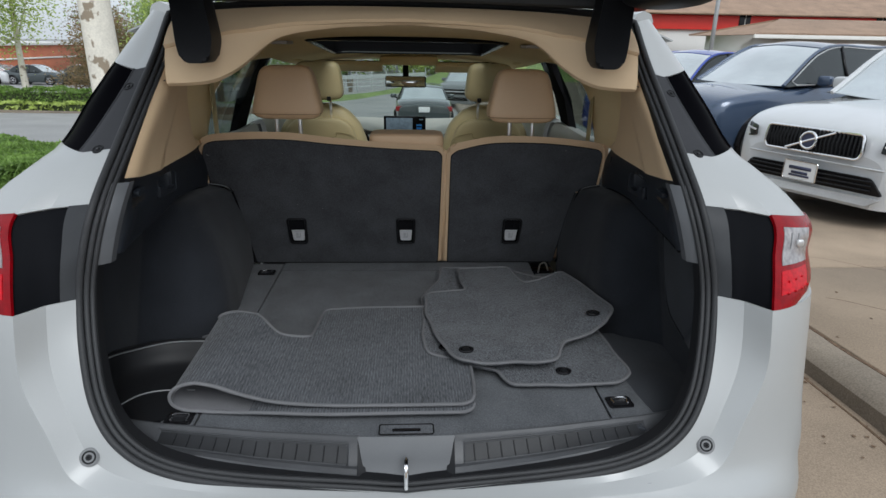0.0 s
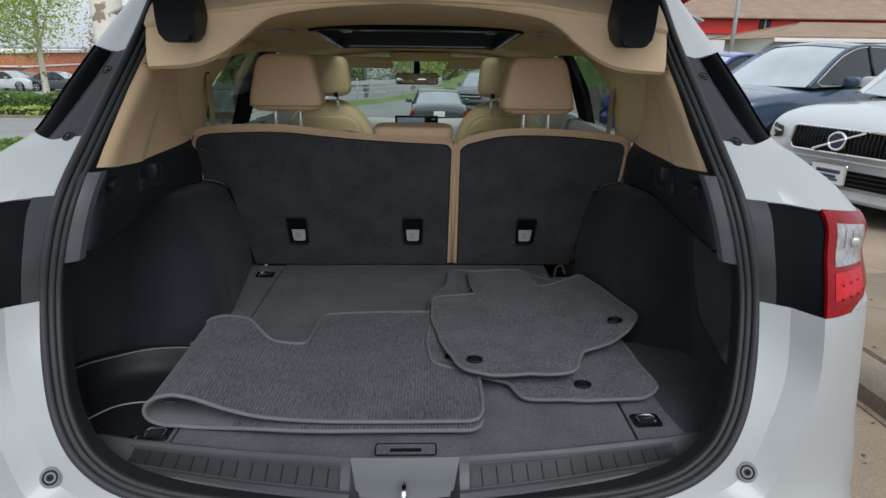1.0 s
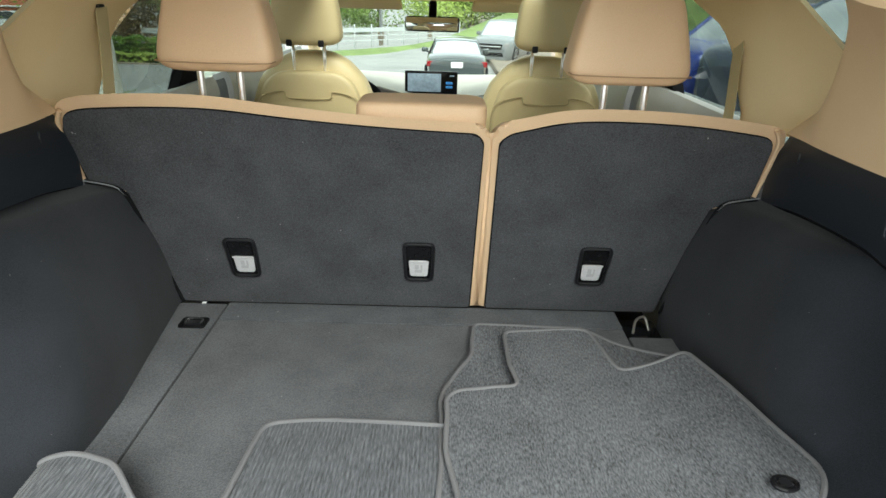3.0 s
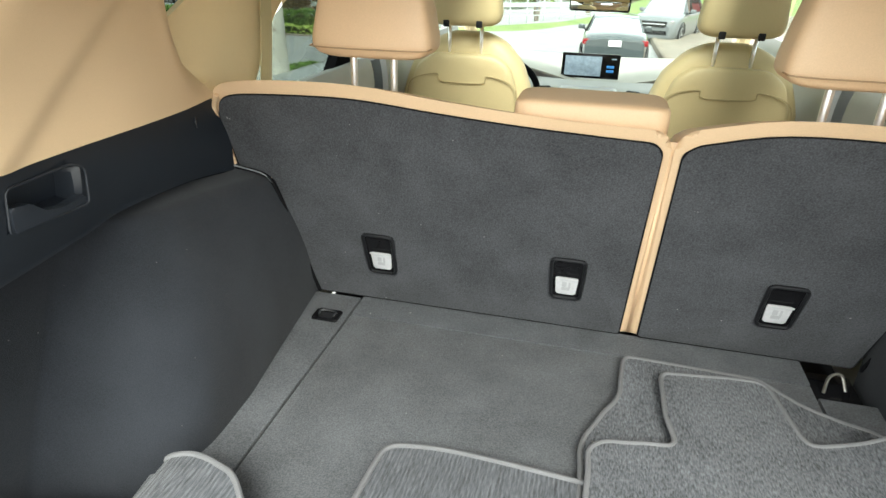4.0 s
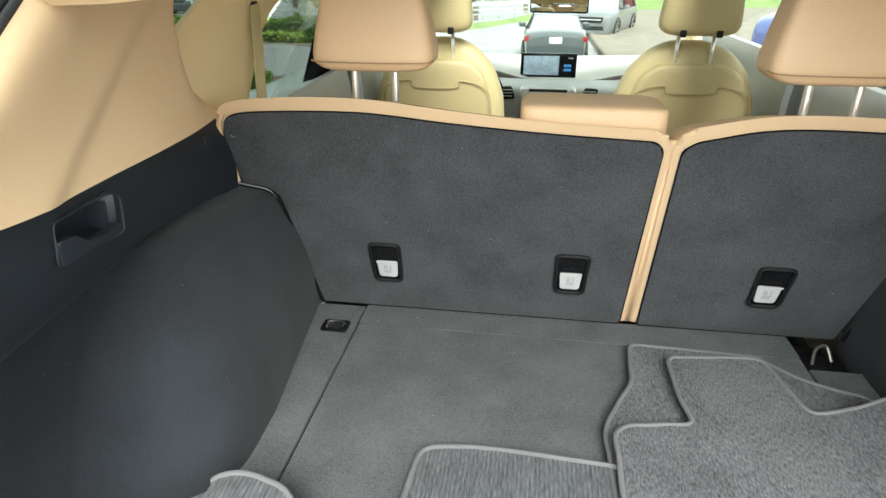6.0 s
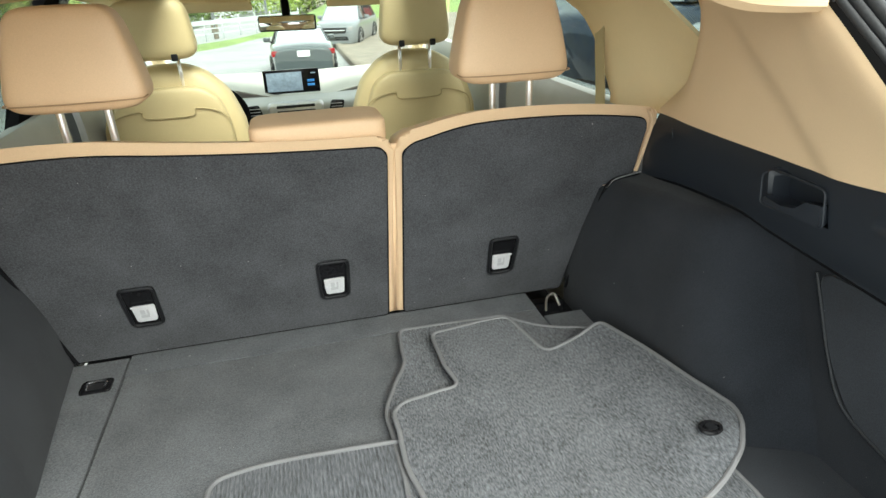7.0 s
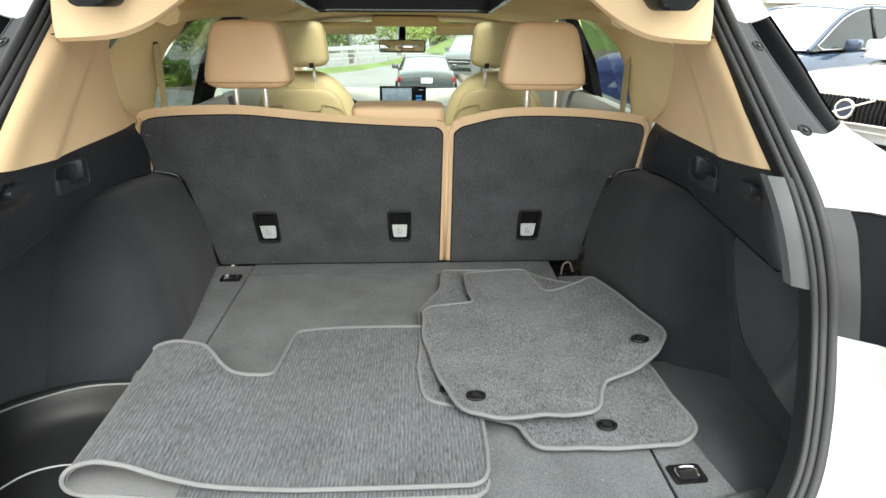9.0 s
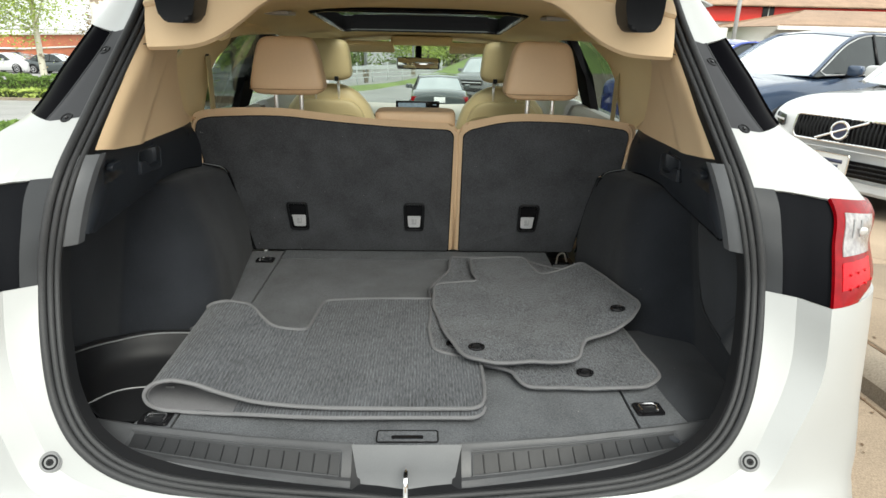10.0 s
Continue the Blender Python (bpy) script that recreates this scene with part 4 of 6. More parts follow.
RIGHT_PANEL = [(.146, .757), (.143, 1.182), (.163, 1.198), (.28, 1.224), (.454, 1.224), (.60, 1.209), (.636, 1.199), (.645, 1.18), (.646, 1.072), (.577, 1.054), (.559, .94), (.542, .757)]


def smooth_run(poly, a, b):
    """Bends the run of an outline between two of its corners into a smooth line."""
    run = [(float(p[0]), float(p[1])) for p in curve_pts([(u, v, 0) for u, v in poly[a:b + 1]], 4)]
    return poly[:a] + run + poly[b + 1:]


LEFT_OUT, LEFT_PANEL = smooth_run(LEFT_OUT, 4, 11), smooth_run(LEFT_PANEL, 4, 11)
RIGHT_OUT, RIGHT_PANEL = smooth_run(RIGHT_OUT, 2, 7), smooth_run(RIGHT_PANEL, 2, 7)


def seat_section(name, outline, panel, label):
    back = part(name, slab(rounded(outline, .012, 3), lambda u, v, d: on_seat(u, v, d), 0.11, 0.014, 3), LEATHER, suv, label)
    for f in back.data.polygons:
        if abs(f.normal.y) > .9445:
            f.use_smooth = False
    part("back_panel", slab(rounded(panel, .008, 3), lambda u, v, d: on_seat(u, v, -.006 + d), 0.012, 0.003, 2), PANEL_FELT, back, "charcoal felt on the seat's rear side")
    # shadow line between felt and leather, drawn as a black tube
    part("felt_gap_shade", tube([on_seat(u, v, -.0035) for u, v in rounded(panel, .008, 3)], .0022, seg=6, closed=True), CLOTH_GAP_BLACK, back, "dark line painted for the shade round the felt panel")
    return back


def release_latch(back, x, badge):
    frame_pts = rounded([(-.031, -.055), (.031, -.055), (.034, .05), (-.034, .05)], .012)
    bezel = part("child_seat_anchor", slab(frame_pts, lambda u, v, d: on_seat(x + u, .895 + v, -.0085 + d), 0.004, 0.001), GLOSS_BLACK, back, "black child seat anchor cup with white flap")
    part("cup_rim", tube([on_seat(x + u * .93, .895 + v * .95, -.010) for u, v in frame_pts], .0038, seg=8, closed=True), SATIN_BLACK, bezel, "raised black rim")
    part("anchor_flap", slab(rounded([(-.019, -.024), (.019, -.024), (.022, .018), (-.022, .018)], .005), lambda u, v, d: on_seat(x + u + badge, .880 + v, -.014 + d + .08 * (v + .022)), 0.006, 0.0015), LATCH_WHITE, bezel, "grey-white anchor flap with pictogram")
    for du, dv, w, h in ((-.004, .004, .009, .012), (-.001, -.007, .016, .008), (.006, .002, .004, .016)):
        part("pictogram_bar", slab(rect(w, h, .002), lambda u, v, d: on_seat(x + u + badge + du, .877 + v + dv, -.0146 + d + .08 * (v + dv + .022)), 0.0008), PICTO, bezel)
    part("flap_edge", tube([on_seat(x + badge + u, .8985, -.0165) for u in (-.021, 0, .021)], .0018, seg=6), LATCH_WHITE, bezel)
    part("anchor_slot", slab(rect(.044, .034, .005), lambda u, v, d: on_seat(x + u, .917 + v, -.0095 + d), 0.002), GLOSS_BLACK, bezel)


def rear_headrest(back, x, y, s):
    def shape(px, py, pz):
        k = (pz + 1) / 2
        return px * (1 - .31 * k ** 1.25 - .06 * max(0, 1 - k * 9)), py * (1 - .22 * k) + .10 * pz, pz
    rest = part("headrest", pillow((x, y, 1.367), (.238, .108, .172), 6.2, 44, 28, shape), LEATHER, back, "beige leather headrest")
    for dx in (-.039, .039):
        part("headrest_post", tube([(x + dx, y - .025, 1.20), (x + dx, y - .022, 1.30)], 0.0068, seg=12), POST_STEEL, back, "chrome headrest post")
    part("headrest_seam", tube(curve_pts([(x - .112, y - .030, 1.302), (x - .100, y - .0615, 1.301), (x, y - .0650, 1.300), (x + .100, y - .0615, 1.301), (x + .112, y - .030, 1.302)], 4), 0.0013, seg=6), SEAM, rest, "stitched seam")


wide = seat_section("rear_seat_wide_section", LEFT_OUT, LEFT_PANEL, "beige leather rear seat back, wide section")
narrow = seat_section("rear_seat_narrow_section", RIGHT_OUT, RIGHT_PANEL, "beige leather rear seat back, narrow section")
for back, sx in ((wide, -1), (narrow, 1)):
    k = 0 if sx < 0 else .010
    part("edge_piping", tube([on_seat(sx * (x - k), z, -.007) for x, z in curve_pts([(.648, 1.222), (.662, 1.196), (.6635, 1.15), (.661, 1.082)], 5)], .0046, seg=8), LEATHER, back, "beige piping on the seat back's outer edge")
release_latch(wide, -.390, .002)
release_latch(wide, -.008, 0)
release_latch(narrow, .372, -.002)
rear_headrest(wide, -.402, 2.005, -1)
rear_headrest(narrow, .382, 1.965, 1)
part("centre_headrest", pillow((-.004, 1.935, 1.221), (.245, .13, .056), 7, 36, 16), LEATHER, wide, "low beige leather centre headrest")
part("seat_cushion", box((0, 2.42, .78), (1.25, .52, .16), 0.04, 3), LEATHER, suv, "beige leather rear bench cushion")
part("seat_gap_trim", slab([(.120, .757), (.134, .757), (.134, 1.20), (.120, 1.20)], lambda u, v, d: on_seat(u, v, .006 + d), .05), LEATHER, suv)

# ---- cabin ahead of the rear seat ----
def front_seat(x, toward):
    shp = lambda px, py, pz: (px * np.interp(pz, [-1, -.2, .35, .7, .9, 1], [1, 1.05, 1.0, .86, .68, .5]), py + .16 * -pz, pz)
    seat = part("front_seat", pillow((x, 3.07, .90), (.47, .15, .66), 4.5, 40, 28, shp), LEATHER_FRONT, suv, "pale beige leather front seat back")
    pad = part("back_panel", pillow((x, 3.0, .885), (.39, .07, .56), 7, 36, 24, lambda px, py, pz: (px * np.interp(pz, [-1, .45, .85, 1], [1, 1, .86, .72]), py - .62 * pz, pz)), LEATHER_FRONT, seat, "inset beige panel on the seat back")
    edge = [(x + u, 2.961 - .0217 * (z - .885) / .28, z) for u, z in ((-.194, .82), (-.194, 1.02), (-.168, 1.078), (-.088, 1.098), (-.070, 1.074), (.070, 1.074), (.088, 1.098), (.168, 1.078), (.194, 1.02), (.194, .82))]
    part("panel_piping", tube(curve_pts(edge, 4), .0020, seg=6), SEAM_FRONT, pad, "seam round the inset panel")
    head = part("headrest", pillow((x, 2.985, 1.345), (.255, .115, .185), 5, 32, 18, lambda px, py, pz: (px * (1 - .16 * (pz + 1) / 2), py - .1 * pz, pz)), LEATHER_FRONT, seat, "pale beige leather front headrest")
    for dx in (-.055, .055):
        part("headrest_post", tube([(x + dx, 3.0, 1.13), (x + dx, 2.99, 1.27)], 0.006, seg=10), POST_STEEL, seat, "chrome headrest post")
        part("post_slot", box((x + dx, 2.938, 1.262), (.02, .012, .022), 0.004), SATIN_BLACK, seat)
    return seat


front_seat(-.445, 1)
front_seat(.405, -1)
dash = part("dashboard", sheet(refine([[(-.74, 4.20, .97), (-.4, 4.20, .95), (0, 4.25, .86), (.4, 4.20, .93), (.74, 4.20, .96)], [(-.74, 4.32, .985), (-.4, 4.32, .965), (0, 4.42, .89), (.4, 4.32, .955), (.74, 4.32, .985)], [(-.74, 4.7, .97), (-.4, 4.72, .955), (0, 4.74, .945), (.4, 4.72, .955), (.74, 4.7, .97)]], 5, 5), 0.01), DASH_TOP, suv, "pale grey dashboard top")
part("dash_face", sheet(refine([[(x, 4.20, zz) for x, zz in ((-.74, .955), (-.3, .905), (.3, .905), (.74, .955))], [(x, 4.10, .84) for x in (-.74, -.3, .3, .74)], [(x, 4.2, .65) for x in (-.74, -.3, .3, .74)]], 5, 4), 0.01), DASH_GREY, dash, "pale grey dashboard face with silver trim")
stack = part("centre_stack", box((-.03, 4.15, .80), (.30, .12, .16), 0.03, 3), SILVER_TRIM, dash, "silver centre stack")
for e in (-1, 1):
    vent = part("side_vent", slab(rounded([(-.04, -.03), (.03, -.035), (.05, .03), (-.02, .035)], .012), lambda u, v, d: (-.03 + e * (.21 + u), 4.105 - d, .845 + v), .02, .004), GLOSS_BLACK, dash, "black air vent with silver blades")
    for k in range(3):
        part("vent_blade", box((-.03 + e * .215, 4.082, .83 + .016 * k), (.06, .006, .003)), SILVER_TRIM, vent)
for i in range(3):
    part("vent_slot", box((-.03, 4.086, .862 - .028 * i), (.20, .012, .014), 0.003), SATIN_BLACK, dash)
display = part("display_screen", box((-.033, 4.285, .962), (.302, .018, .128), 0.006), GLOSS_BLACK, suv, "wide dashboard screen showing a rear view map")
part("screen_image", box((-.072, 4.2745, .962), (.19, .003, .100)), SCREEN, display, "lit grey camera picture")
for i in range(2):
    part("screen_icon", box((.070, 4.2745, .962 - .022 * i), (.038, .003, .013)), SCREEN_BLUE, display)
part("screen_clock_bar", box((.085, 4.2745, 1.002), (.026, .003, .006)), SCREEN, display)
ringp = [(-.455 + .185 * math.cos(a), 3.93 + .05 * math.sin(a), .86 + .15 * math.sin(a)) for a in np.linspace(0, 2 * math.pi, 40)[:-1]]
wheel_ob = part("steering_wheel", tube(ringp, 0.016, seg=10, closed=True), GRAIN_BLACK, suv, "black leather steering wheel")
part("wheel_hub", pillow((-.455, 3.95, .85), (.16, .06, .12), 4), GRAIN_BLACK, wheel_ob)
part("wheel_spoke", tube([(-.625, 3.93, .86), (-.455, 3.95, .85), (-.285, 3.93, .86)], 0.014, seg=8), SILVER_TRIM, wheel_ob)
part("cabin_floor", box((0, 3.3, .42), (1.5, 2.6, .05)), LINING, suv, "dark cabin floor carpet")
part("centre_console", box((0, 3.55, .68), (.22, .9, .34), 0.05, 3), LEATHER_FRONT, suv, "beige centre console")

# windscreen, roof lining, pillars, doors
part("windscreen", sheet(refine([[(-.70, 4.70, .965), (0, 4.82, .945), (.70, 4.70, .965)], [(-.60, 3.95, 1.40), (0, 4.05, 1.43), (.60, 3.95, 1.40)]], 8, 6), 0.005), WINDOW, suv, "clear windscreen").visible_shadow = False
ROOF_Y = [1.53, 1.60, 1.75, 1.98, 2.2, 2.6, 3.05, 3.3, 3.7, 4.05]
ROOF_Z = [1.577, 1.574, 1.566, 1.558, 1.552, 1.532, 1.493, 1.474, 1.448, 1.425]


def roof_z(x, y):
    return float(np.interp(y, ROOF_Y, ROOF_Z)) - 0.045 * (abs(x) / .55) ** 3.0


def roof_patch(x0, x1, y0, y1, nx=12, ny=16):
    return np.array([[(x, y, roof_z(x, y)) for x in np.linspace(x0, x1, nx)] for y in np.linspace(y0, y1, ny)])


SUN = (-.375, .375, 2.25, 3.10)
for x0, x1, y0, y1 in ((-.62, SUN[0], 1.56, 4.05), (SUN[1], .62, 1.56, 4.05), (SUN[0], SUN[1], 1.56, SUN[2]), (SUN[0], SUN[1], SUN[3], 4.05)):
    part("roof_lining", sheet(roof_patch(x0, x1, y0, y1), 0.01), HEADLINER, suv, "beige woven roof lining")
rim = rounded([(SUN[0], SUN[2]), (SUN[1], SUN[2]), (SUN[1], SUN[3]), (SUN[0], SUN[3])], .06, 5)
wall = np.array([[(x * k, y, roof_z(x, y) + h) for x, y in rim + rim[:1]] for k, h in ((1.04, -.001), (1.0, -.005), (.985, .004), (.985, .062))])
sunroof = part("sunroof_frame", sheet(wall, .004), CLOTH_GAP_BLACK, suv, "black frame of the glass sunroof")
part("sunroof_lip", tube([(x * .99, y, roof_z(x, y) - .003) for x, y in rim], .007, seg=6, closed=True), GLOSS_BLACK, sunroof)
part("sunroof_glass", sheet(np.array([[(x, y, roof_z(x, y) + .064) for x in np.linspace(-.42, .42, 9)] for y in np.linspace(2.15, 3.2, 9)]), 0.005), TINT, sunroof, "tinted sunroof glass").visible_shadow = False
for x0, x1, y0, y1 in ((-.72, -.42, 1.60, 4.0), (.42, .72, 1.60, 4.0), (-.42, .42, 1.60, 2.16), (-.42, .42, 3.19, 4.0)):
    part("roof_skin", sheet(roof_patch(x0, x1, y0, y1) + np.array([0, 0, .072]), 0.004), WHITE, suv, "white roof skin")

# header trim over the opening
HEAD = []
LOW_X, LOW_Z, LOW_Y = [0, .166, .277, .336, .393, .453, .50, .575], [1.577, 1.569, 1.554, 1.537, 1.480, 1.442, 1.436, 1.433], [1.545, 1.545, 1.53, 1.505, 1.47, 1.43, 1.41, 1.405]
for x in np.linspace(-.575, .575, 93):
    a = abs(x)
    top = (x, 1.585 - .075 * (a / .575) ** 4, 1.614 - .03 * (a / .575) ** 3)
    lowz, lowy = float(np.interp(a, LOW_X, LOW_Z)), float(np.interp(a, LOW_X, LOW_Y))
    brk = float(np.interp(a, [0, .2, .33, .43, .50, .575], [.0, .004, .016, .088, .085, .07]))
    edge = (x, lowy - .016 + .35 * brk, lowz + brk + .010)
    mid = tuple(.5 * (p + q) for p, q in zip(top, edge))
    deep = max(lowz + .012, roof_z(x, 1.66) - .004)
    HEAD.append([top, (x, mid[1] - .010, mid[2]), edge, (x, edge[1] + .006, edge[2] - .005), (x, .5 * (edge[1] + lowy), .45 * edge[2] + .55 * (lowz + .006)), (x, lowy, lowz), (x, lowy + .03, lowz + .001), (x, .5 * (lowy + .03 + 1.66), .5 * (lowz + deep)), (x, 1.66 + .06 * a, deep)])
HEAD = np.array([np.mean(np.array(HEAD)[max(0, i - 2):i + 3], axis=0) for i in range(93)])
header = part("header_trim", sheet(refine(HEAD, 1, 2), 0.004), BEIGE, suv, "beige header trim over the tailgate opening")
part("header_lamp", box((0, 1.535, 1.588), (.02, .006, .004), 0.001), LATCH_WHITE, header)
for s in (1, -1):
    boot = part("hinge_boot", slab(rounded([(.439, 1.480), (.497, 1.480), (.511, 1.515), (.543, 1.66), (.470, 1.66), (.432, 1.53)], .016), lambda u, v, d: (u * s, 1.33 + d + .5 * (v - 1.48), v), 0.075, 0.01, 3), SATIN_BLACK, suv, "black plastic tailgate hinge boot")

# the raised tailgate above
gate_rows = []
for yv, zv, w in ((1.66, 1.665, .60), (1.52, 1.70, .60), (1.2, 1.83, .62), (.85, 2.02, .64), (.62, 2.12, .62)):
    gate_rows.append([(w * k, yv, zv + .02 * (1 - k * k)) for k in np.linspace(-1, 1, 13)])
gate = part("tailgate", sheet(refine(gate_rows, 3, 1), 0.04), SATIN_BLACK, suv, "raised tailgate seen from below")
part("gate_seal", tube(curve_pts([(-.56, 1.52, 1.632), (-.3, 1.545, 1.640), (0, 1.552, 1.645), (.3, 1.545, 1.640), (.56, 1.52, 1.632)], 6), 0.016, seg=8), RUBBER, gate)
for s in (1, -1):
    part("gate_corner", pillow((.545 * s, 1.24, 1.672), (.16, .34, .13), 3), SATIN_BLACK, gate)
    part("gate_bolt", disc((.575 * s, 1.07, 1.66), (0, -1, -.3), .018, .02, 16, .003), GLOSS_BLACK, gate)

# side doors with windows, pillars and belts
for s in (1, -1):
    for y0, y1, nm in ((2.10, 2.70, "rear"), (2.95, 3.95, "front")):
        part(nm + "_door_trim", sheet(refine([[(s * .76, y, 1.155) for y in np.linspace(y0 - .06, y1 + .06, 4)], [(s * .70, y, 1.15) for y in np.linspace(y0 - .06, y1 + .06, 4)], [(s * .69, y, .95) for y in np.linspace(y0 - .06, y1 + .06, 4)], [(s * .72, y, .5) for y in np.linspace(y0 - .06, y1 + .06, 4)]], 4, 3), 0.02), DASH_GREY, suv, nm + " door trim")
        pane = part(nm + "_side_window", sheet(np.array([[(s * .775, y, 1.15) for y in (y0 - .14, y1)], [(s * .66, y, 1.48) for y in (y0 + (.30 if nm == "rear" else 0), y1 - (.55 if nm == "front" else 0))]]), 0.004), WINDOW if nm == "front" else TINT, suv, nm + " side window glass")
        pane.visible_shadow = False
    part("centre_pillar", sheet(np.array([[(s * .745 - .025, 2.46, 1.08), (s * .755 - .025, 2.70, 1.05)], [(s * .745 - .025, 2.55, 1.15), (s * .755 - .025, 2.72, 1.14)], [(s * .735 - .025, 2.68, 1.30), (s * .745 - .025, 2.92, 1.30)], [(s * .695 - .025, 2.86, 1.45), (s * .705 - .025, 3.13, 1.45)], [(s * .68 - .02, 2.92, 1.49), (s * .69 - .02, 3.18, 1.49)]]), 0.03), CLOTH_GAP_BLACK, suv, "black door pillar between the side windows")
    part("front_pillar", tube(mirrored([(.74, 4.55, 1.05), (.69, 4.2, 1.25), (.62, 3.9, 1.46)], s), 0.035, seg=8), HEADLINER, suv, "beige windscreen pillar")
    part("roof_side_rail", tube(mirrored(curve_pts([(.60, 2.0, 1.47), (.63, 2.4, 1.485), (.63, 3.0, 1.485), (.60, 3.7, 1.46), (.59, 4.0, 1.44)], 4), s), 0.035, seg=8), HEADLINER, suv, "beige roof side rail")
    pillar = []
    for z in np.linspace(1.19, 1.485, 16):
        y0, y1 = (1.80 if z > 1.235 else 1.87) + 1.7 * max(0, z - 1.335), 2.055 + .85 * max(0, z - 1.21) + 2.2 * max(0, z - 1.38)
        xo = .722 - .0 * z - .28 * max(0, z - 1.33)
        pillar.append([(s * (xo - .02 * (z < 1.235)), y0, z), (s * (xo - .004), .6 * y0 + .4 * y1, z), (s * (xo - .014) - .010, .25 * y0 + .75 * y1, z), (s * (xo - .022) - .018, y1 + .025, z), (s * (xo + .02) - .018, y1 + .06, z)])
    part("rear_pillar_trim", sheet(refine(pillar, 1, 4), 0.01), HEADLINER, suv, "beige pillar trim behind the rear door")
    belt = part("seat_belt", sheet(np.array([[(s * x, y - .022 + (.045 if s > 0 else 0), z), (s * x, y + .022 + (.045 if s > 0 else 0), z + .002)] for x, y, z in curve_pts([(.688, 2.125, 1.385), (.676, 2.09, 1.30), (.655, 2.03, 1.18), (.63, 2.0, 1.05)], 4)]), 0.002), BELT, suv, "beige rear seat belt")
    part("belt_guide", box((s * .692, 2.125 + (.045 if s > 0 else 0), 1.385), (.008, .03, .014), 0.003), SATIN_BLACK, belt)
    part("grab_handle", tube(mirrored(curve_pts([(.60, 3.06, 1.47), (.575, 3.08, 1.445), (.565, 3.20, 1.437), (.575, 3.36, 1.44), (.60, 3.40, 1.465)], 5), s), 0.012, seg=8), HEADLINER, suv, "beige roof grab handle")
    part("roof_lamp", box((s * .46, 2.2, 1.523), (.08, .12, .012), 0.004), LATCH_WHITE, suv, "small roof reading lamp")
    visor = part("sun_visor", box((s * .355, 3.56, 1.392), (.40, .17, .026), 0.011, 3, Matrix.Rotation(radians(-14), 3, "X")), HEADLINER, suv, "beige folded sun visor")
    # black bar painted in for the shade behind the folded visor
    part("visor_shadow_gap", box((s * .355, 3.66, 1.412), (.42, .012, .02), .004), SATIN_BLACK, visor)
tilt = Matrix.Rotation(radians(-6), 3, "Z") @ Matrix.Rotation(radians(-6), 3, "X")
mirror = part("rear_view_mirror", box((-.02, 3.62, 1.305), (.245, .028, .064), 0.013, 3, tilt), GRAIN_BLACK, suv, "black interior rear-view mirror")
part("mirror_glass", box(Vector((-.02, 3.62, 1.305)) + tilt @ Vector((0, -.0145, 0)), (.232, .003, .054), 0.001, 1, tilt), MIRROR, mirror, "mirror glass reflecting the beige cabin")
part("mirror_stem", tube([(-.02, 3.64, 1.335), (-.02, 3.66, 1.36), (-.02, 3.70, 1.39)], 0.018, seg=8), GRAIN_BLACK, mirror)
part("roof_console", box((-.0, 3.68, 1.428), (.34, .34, .05), 0.02, 3), HEADLINER, suv, "beige overhead console")
part("bonnet", sheet(refine([[(-.72, 4.75, .93), (0, 4.85, .92), (.72, 4.75, .93)], [(-.78, 5.3, .82), (0, 5.5, .80), (.78, 5.3, .82)], [(-.7, 5.7, .68), (0, 5.85, .68), (.7, 5.7, .68)]], 4, 5), 0.006), WHITE, suv, "white bonnet ahead of the windscreen")


part("nose", sheet(refine([[(-.70, 5.70, .69), (0, 5.85, .69), (.70, 5.70, .69)], [(-.74, 5.80, .55), (0, 5.93, .55), (.74, 5.80, .55)], [(-.72, 5.76, .32), (0, 5.88, .30), (.72, 5.76, .32)]], 4, 6), .006), WHITE, suv, "white front bumper")
part("underbody", box((0, 3.3, .33), (1.55, 4.6, .14), .03), SATIN_BLACK, suv, "black underbody")


# ---- floor mats lying in the cargo area ----
def drape(poly, height, thick, nx=70):
    """A thin flexible sheet over an outline; height(x, y) is the top's level."""
    pts = [Vector((x, y, 0)) for x, y in poly]
    bm = bmesh.new()
    vs = [bm.verts.new(p) for p in pts]
    bm.faces.new(vs)
    xs, ys = [p.x for p in pts], [p.y for p in pts]
    for k in np.arange(min(xs), max(xs), 0.022):
        bmesh.ops.bisect_plane(bm, geom=bm.verts[:] + bm.edges[:] + bm.faces[:], plane_co=(k, 0, 0), plane_no=(1, 0, 0))
    for k in np.arange(min(ys), max(ys), 0.022):
        bmesh.ops.bisect_plane(bm, geom=bm.verts[:] + bm.edges[:] + bm.faces[:], plane_co=(0, k, 0), plane_no=(0, 1, 0))
    bmesh.ops.triangulate(bm, faces=[f for f in bm.faces if len(f.verts) > 4])
    for v in bm.verts:
        v.co.z = height(v.co.x, v.co.y)
    bm.normal_update()
    for f in bm.faces:
        if f.normal.z < 0:
            f.normal_flip()
    bm.normal_update()
    bmesh.ops.solidify(bm, geom=list(bm.faces), thickness=thick)
    return bm


